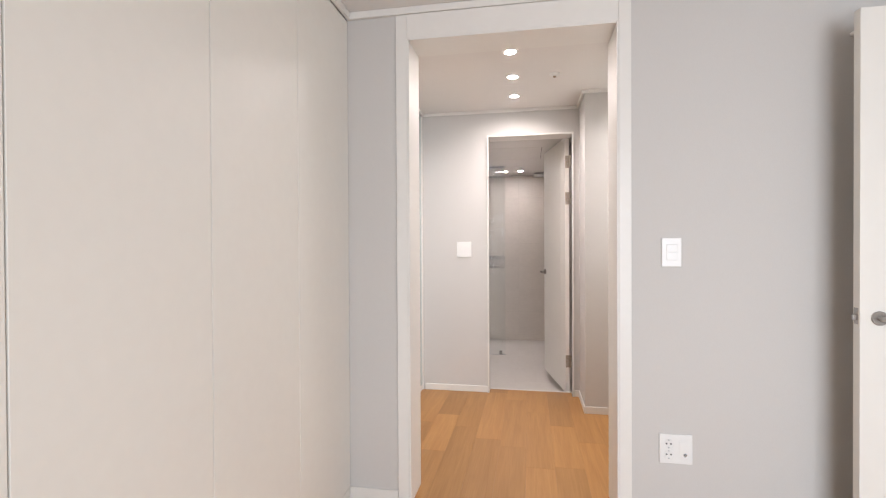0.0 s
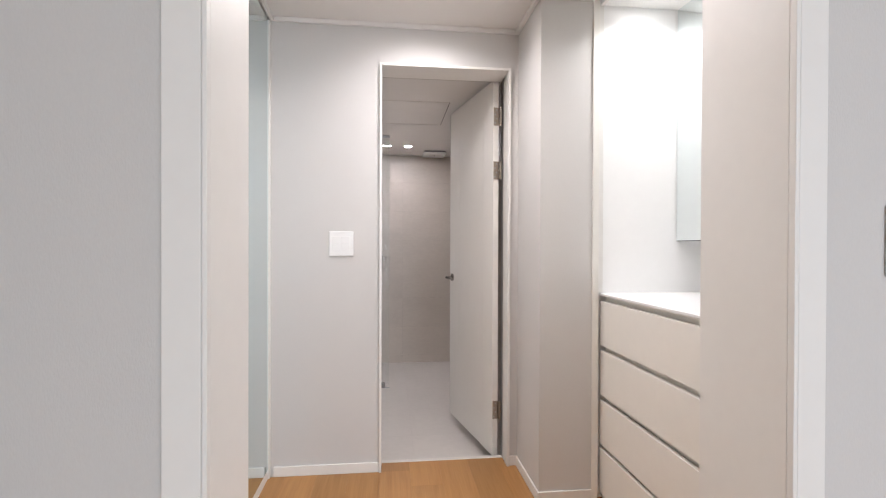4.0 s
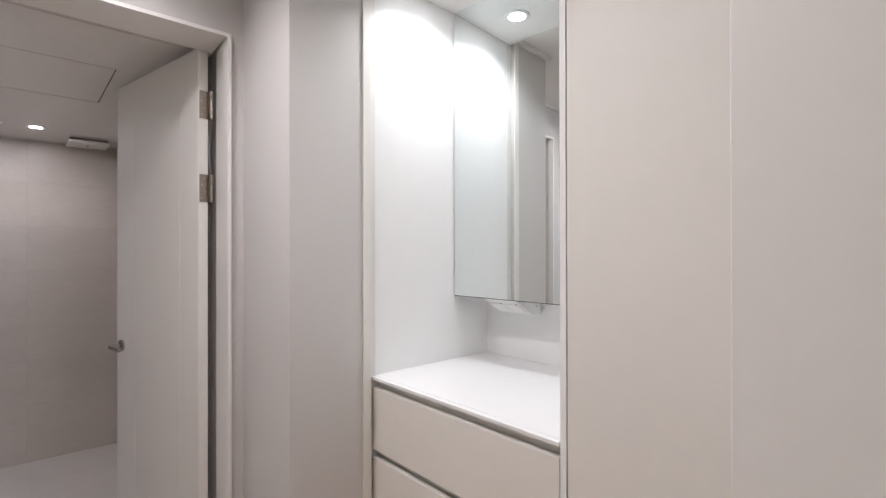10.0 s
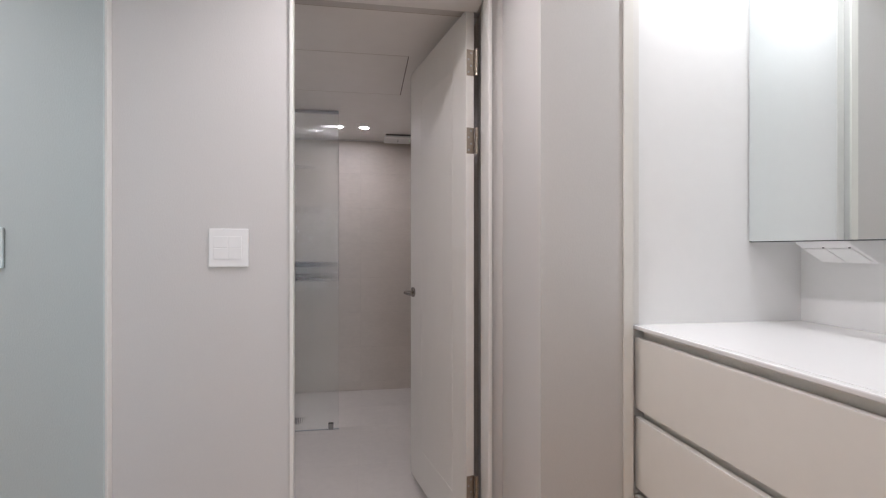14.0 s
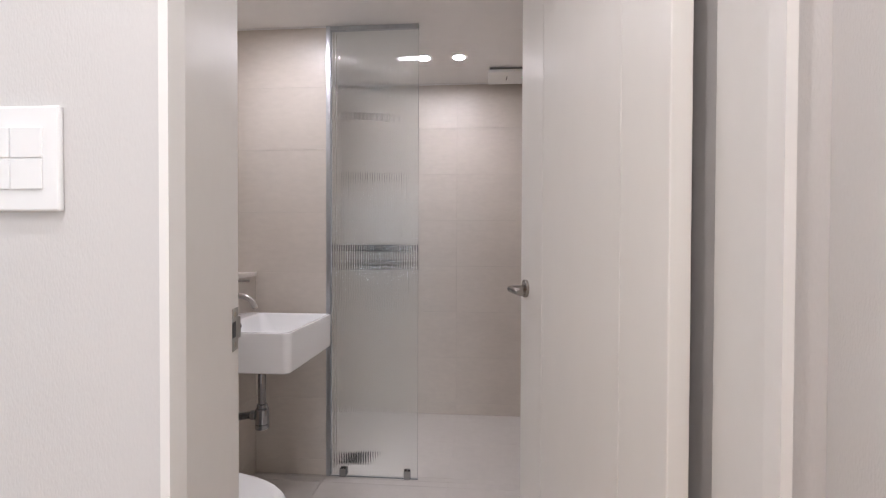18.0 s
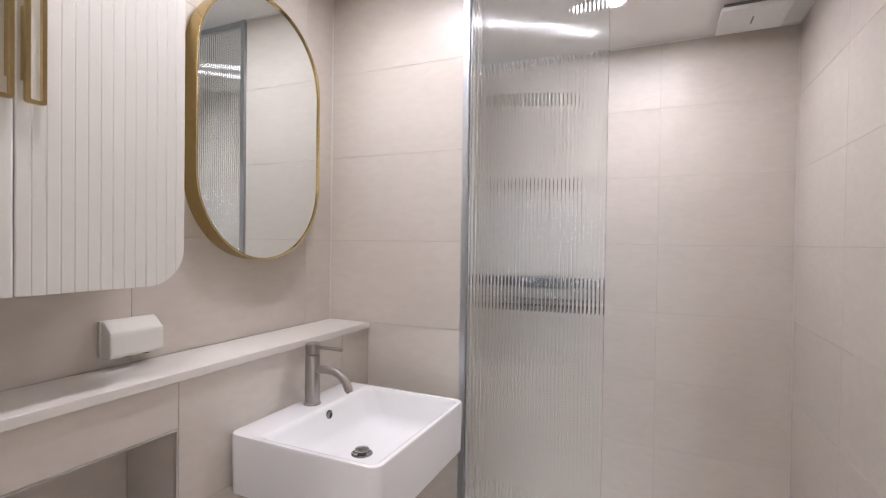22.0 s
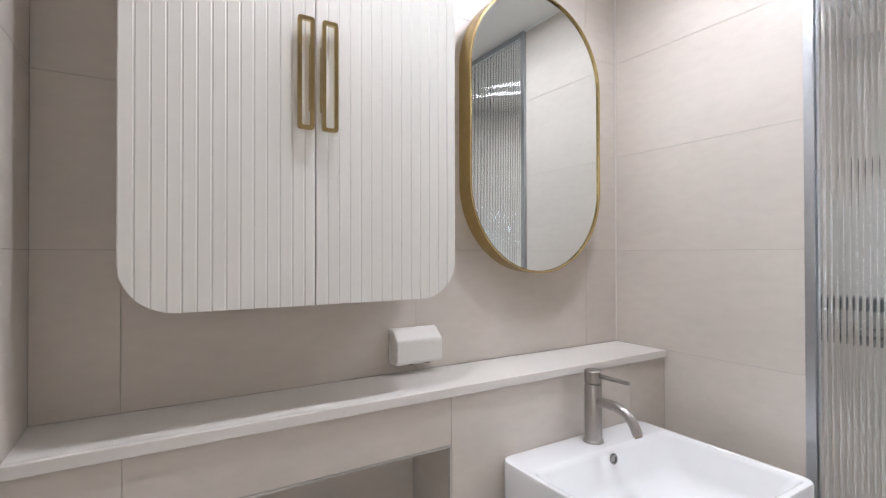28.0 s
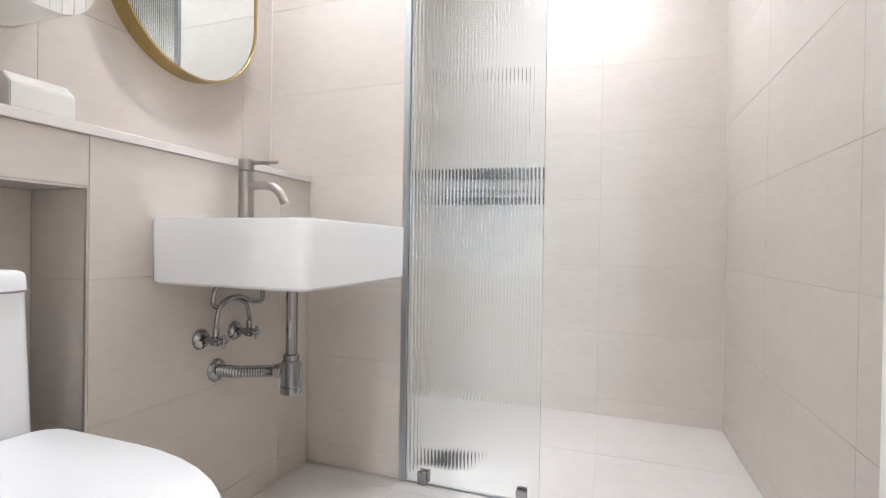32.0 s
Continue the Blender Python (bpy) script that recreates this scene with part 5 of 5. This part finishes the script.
def planks():
    """Oak planks that run towards the bathroom door, with ends at uneven places."""
    rng = random.Random(7)
    w, x0 = 0.1627, 0.003
    hall, bed = bpy.data.objects["floor_hall"], bpy.data.objects["floor_bedroom"]
    given = {-2: -0.574, 1: -0.168, 2: -0.425, 3: -0.676, 4: -0.93}
    for k in range(-8, 15):
        a = x0 + k * w
        y = given.get(k, rng.uniform(-1.2, -0.1))
        ends = [0.1005, y]
        while ends[-1] > -5.9:
            ends.append(ends[-1] - rng.choice((0.62, 0.9, 1.22)))
        for top, low in zip(ends, ends[1:]):
            low = max(low, -5.95)
            if top - low < 0.05:
                continue
            lo_x, hi_x = a, a + w
            if top > -0.001 and not (hi_x > DOOR_L and lo_x < DOOR_R):
                top = -0.001
            if top > -0.001:
                if low < -0.001:
                    cut = [(low, -0.001, lo_x, hi_x), (-0.001, top, max(lo_x, DOOR_L + 0.001), min(hi_x, DOOR_R - 0.001))]
                    if lo_x >= DOOR_L and hi_x <= DOOR_R:
                        cut = [(low, top, lo_x, hi_x)]
                else:
                    cut = [(low, top, max(lo_x, DOOR_L + 0.001), min(hi_x, DOOR_R - 0.001))]
            else:
                cut = [(low, top, lo_x, hi_x)]
            for p, q, u, v in cut:
                if q - p > 0.02 and v - u > 0.01:
                    piece("plank", (v - u - 0.0003, q - p - 0.0004, 0.0118), Matrix.Translation((u, p, -0.0118)), oak, hall if (p + q) / 2 > HALL_Y else bed, 0.0003)


planks()

TH, TW = 0.3235, 0.6400
ROWS_Z = [-0.024 + TH * k for k in range(-1, 8)]
GAP = 0.0006


def tiles(parent, m, u0, u1, v0, v1, us, vs, name="tile", mat=wall_tile, thick=0.0065):
    """Fills the rectangle of a plane with tiles cut at the joints; m maps (u, v, out) into the world."""
    us = [u0] + [u for u in us if u0 + 0.012 < u < u1 - 0.012] + [u1]
    vs = [v0] + [v for v in vs if v0 + 0.012 < v < v1 - 0.012] + [v1]
    for a, c in zip(us, us[1:]):
        for p, q in zip(vs, vs[1:]):
            piece(name, (c - a - 2 * GAP, q - p - 2 * GAP, thick), m @ Matrix.Translation((a + GAP, p + GAP, -thick)), mat, parent, 0.0005)


def plane(origin, u, v):
    u, v = Vector(u), Vector(v)
    n = u.cross(v)
    m = Matrix((u, v, n)).transposed().to_4x4()
    return Matrix.Translation(origin) @ m


def steps(first, pitch, n=8):
    return [first + pitch * k for k in range(-n, n + 1)]


left, right, back = (bpy.data.objects[n] for n in ("wall_bath_left", "wall_bath_right", "wall_bath_back"))
entry, stub, ledge, bath_floor = (bpy.data.objects[n] for n in ("wall_bath_entry", "wall_partition", "wall_ledge", "floor_bathroom"))
JY = steps(1.076, TW)
# left wall: u along y, v up, facing +x
mL = plane((XW, 0, 0), (0, 1, 0), (0, 0, 1))
tiles(left, mL, IN_Y, YA, SHELF, ZC, JY, ROWS_Z)
tiles(left, mL, IN_Y, NICHE_R, ZF, NICHE_TOP, [0.450], ROWS_Z)
tiles(left, mL, YA + 0.1, YB, ZF, ZC, JY, ROWS_Z)
# ledge front, and the recess
mS = plane((XS, 0, 0), (0, 1, 0), (0, 0, 1))
tiles(ledge, mS, NICHE_R + 0.005, YA, ZF, SHELF - 0.0222, [1.700], ROWS_Z)
tiles(ledge, mS, IN_Y, NICHE_R + 0.004, NICHE_TOP + 0.005, SHELF - 0.0222, [0.447], ROWS_Z)
mN = plane((0, NICHE_R, 0), (1, 0, 0), (0, 0, 1))
tiles(ledge, mN, XW, XS - 0.008, ZF, NICHE_TOP, [], ROWS_Z)
# partition front: faces -y
mP = plane((0, YA, 0), (1, 0, 0), (0, 0, 1))
tiles(stub, mP, XS, PART_R, ZF, SHELF, [], ROWS_Z)
tiles(stub, mP, XW, PART_R, SHELF, ZC, [], ROWS_Z)
mQ = plane((0, YA + 0.0995, 0), (-1, 0, 0), (0, 0, 1))
tiles(stub, mQ, -PART_R, -XW, ZF, ZC, [], ROWS_Z)
# back wall
mB = plane((0, YB, 0), (1, 0, 0), (0, 0, 1))
tiles(back, mB, XW, XR, ZF, ZC, steps(0.200, TW), ROWS_Z)
# right wall: u along -y, faces -x
mR = plane((XR, 0, 0), (0, -1, 0), (0, 0, 1))
tiles(right, mR, -YB, -IN_Y, ZF, ZC, steps(-1.578, TW), ROWS_Z)
# entry wall: faces +y
mE = plane((0, IN_Y, 0), (-1, 0, 0), (0, 0, 1))
tiles(entry, mE, 0.105, -XW, ZF, ZC, [], ROWS_Z)
tiles(entry, mE, -(DOOR_R + 0.013), 0.061, DOOR_TOP + 0.041, ZC, [], [])
# floor
mF = plane((0, 0, ZF), (1, 0, 0), (0, 1, 0))
FX, FY = steps(0.21, 0.64), steps(0.725, 0.535)
tiles(bath_floor, mF, -0.042, DOOR_R + 0.01, 0.131, IN_Y, FX, FY, "floor_tile", floor_tile)
tiles(bath_floor, mF, XW, XR, IN_Y, YA - 0.02, FX, FY, "floor_tile", floor_tile)
tiles(bath_floor, mF, XW, XR, YA + 0.02, YB, FX, FY, "floor_tile", floor_tile)
tiles(bath_floor, mF, GX1 + 0.004, XR, YA - 0.02, YA + 0.02, [], [], "floor_tile", floor_tile)
tiles(bath_floor, mF, PART_R, GX1 + 0.003, YA - 0.02, YA - 0.008, [], [], "floor_tile", floor_tile)
tiles(bath_floor, mF, PART_R, GX1 + 0.003, YA + 0.008, YA + 0.02, [], [], "floor_tile", floor_tile)
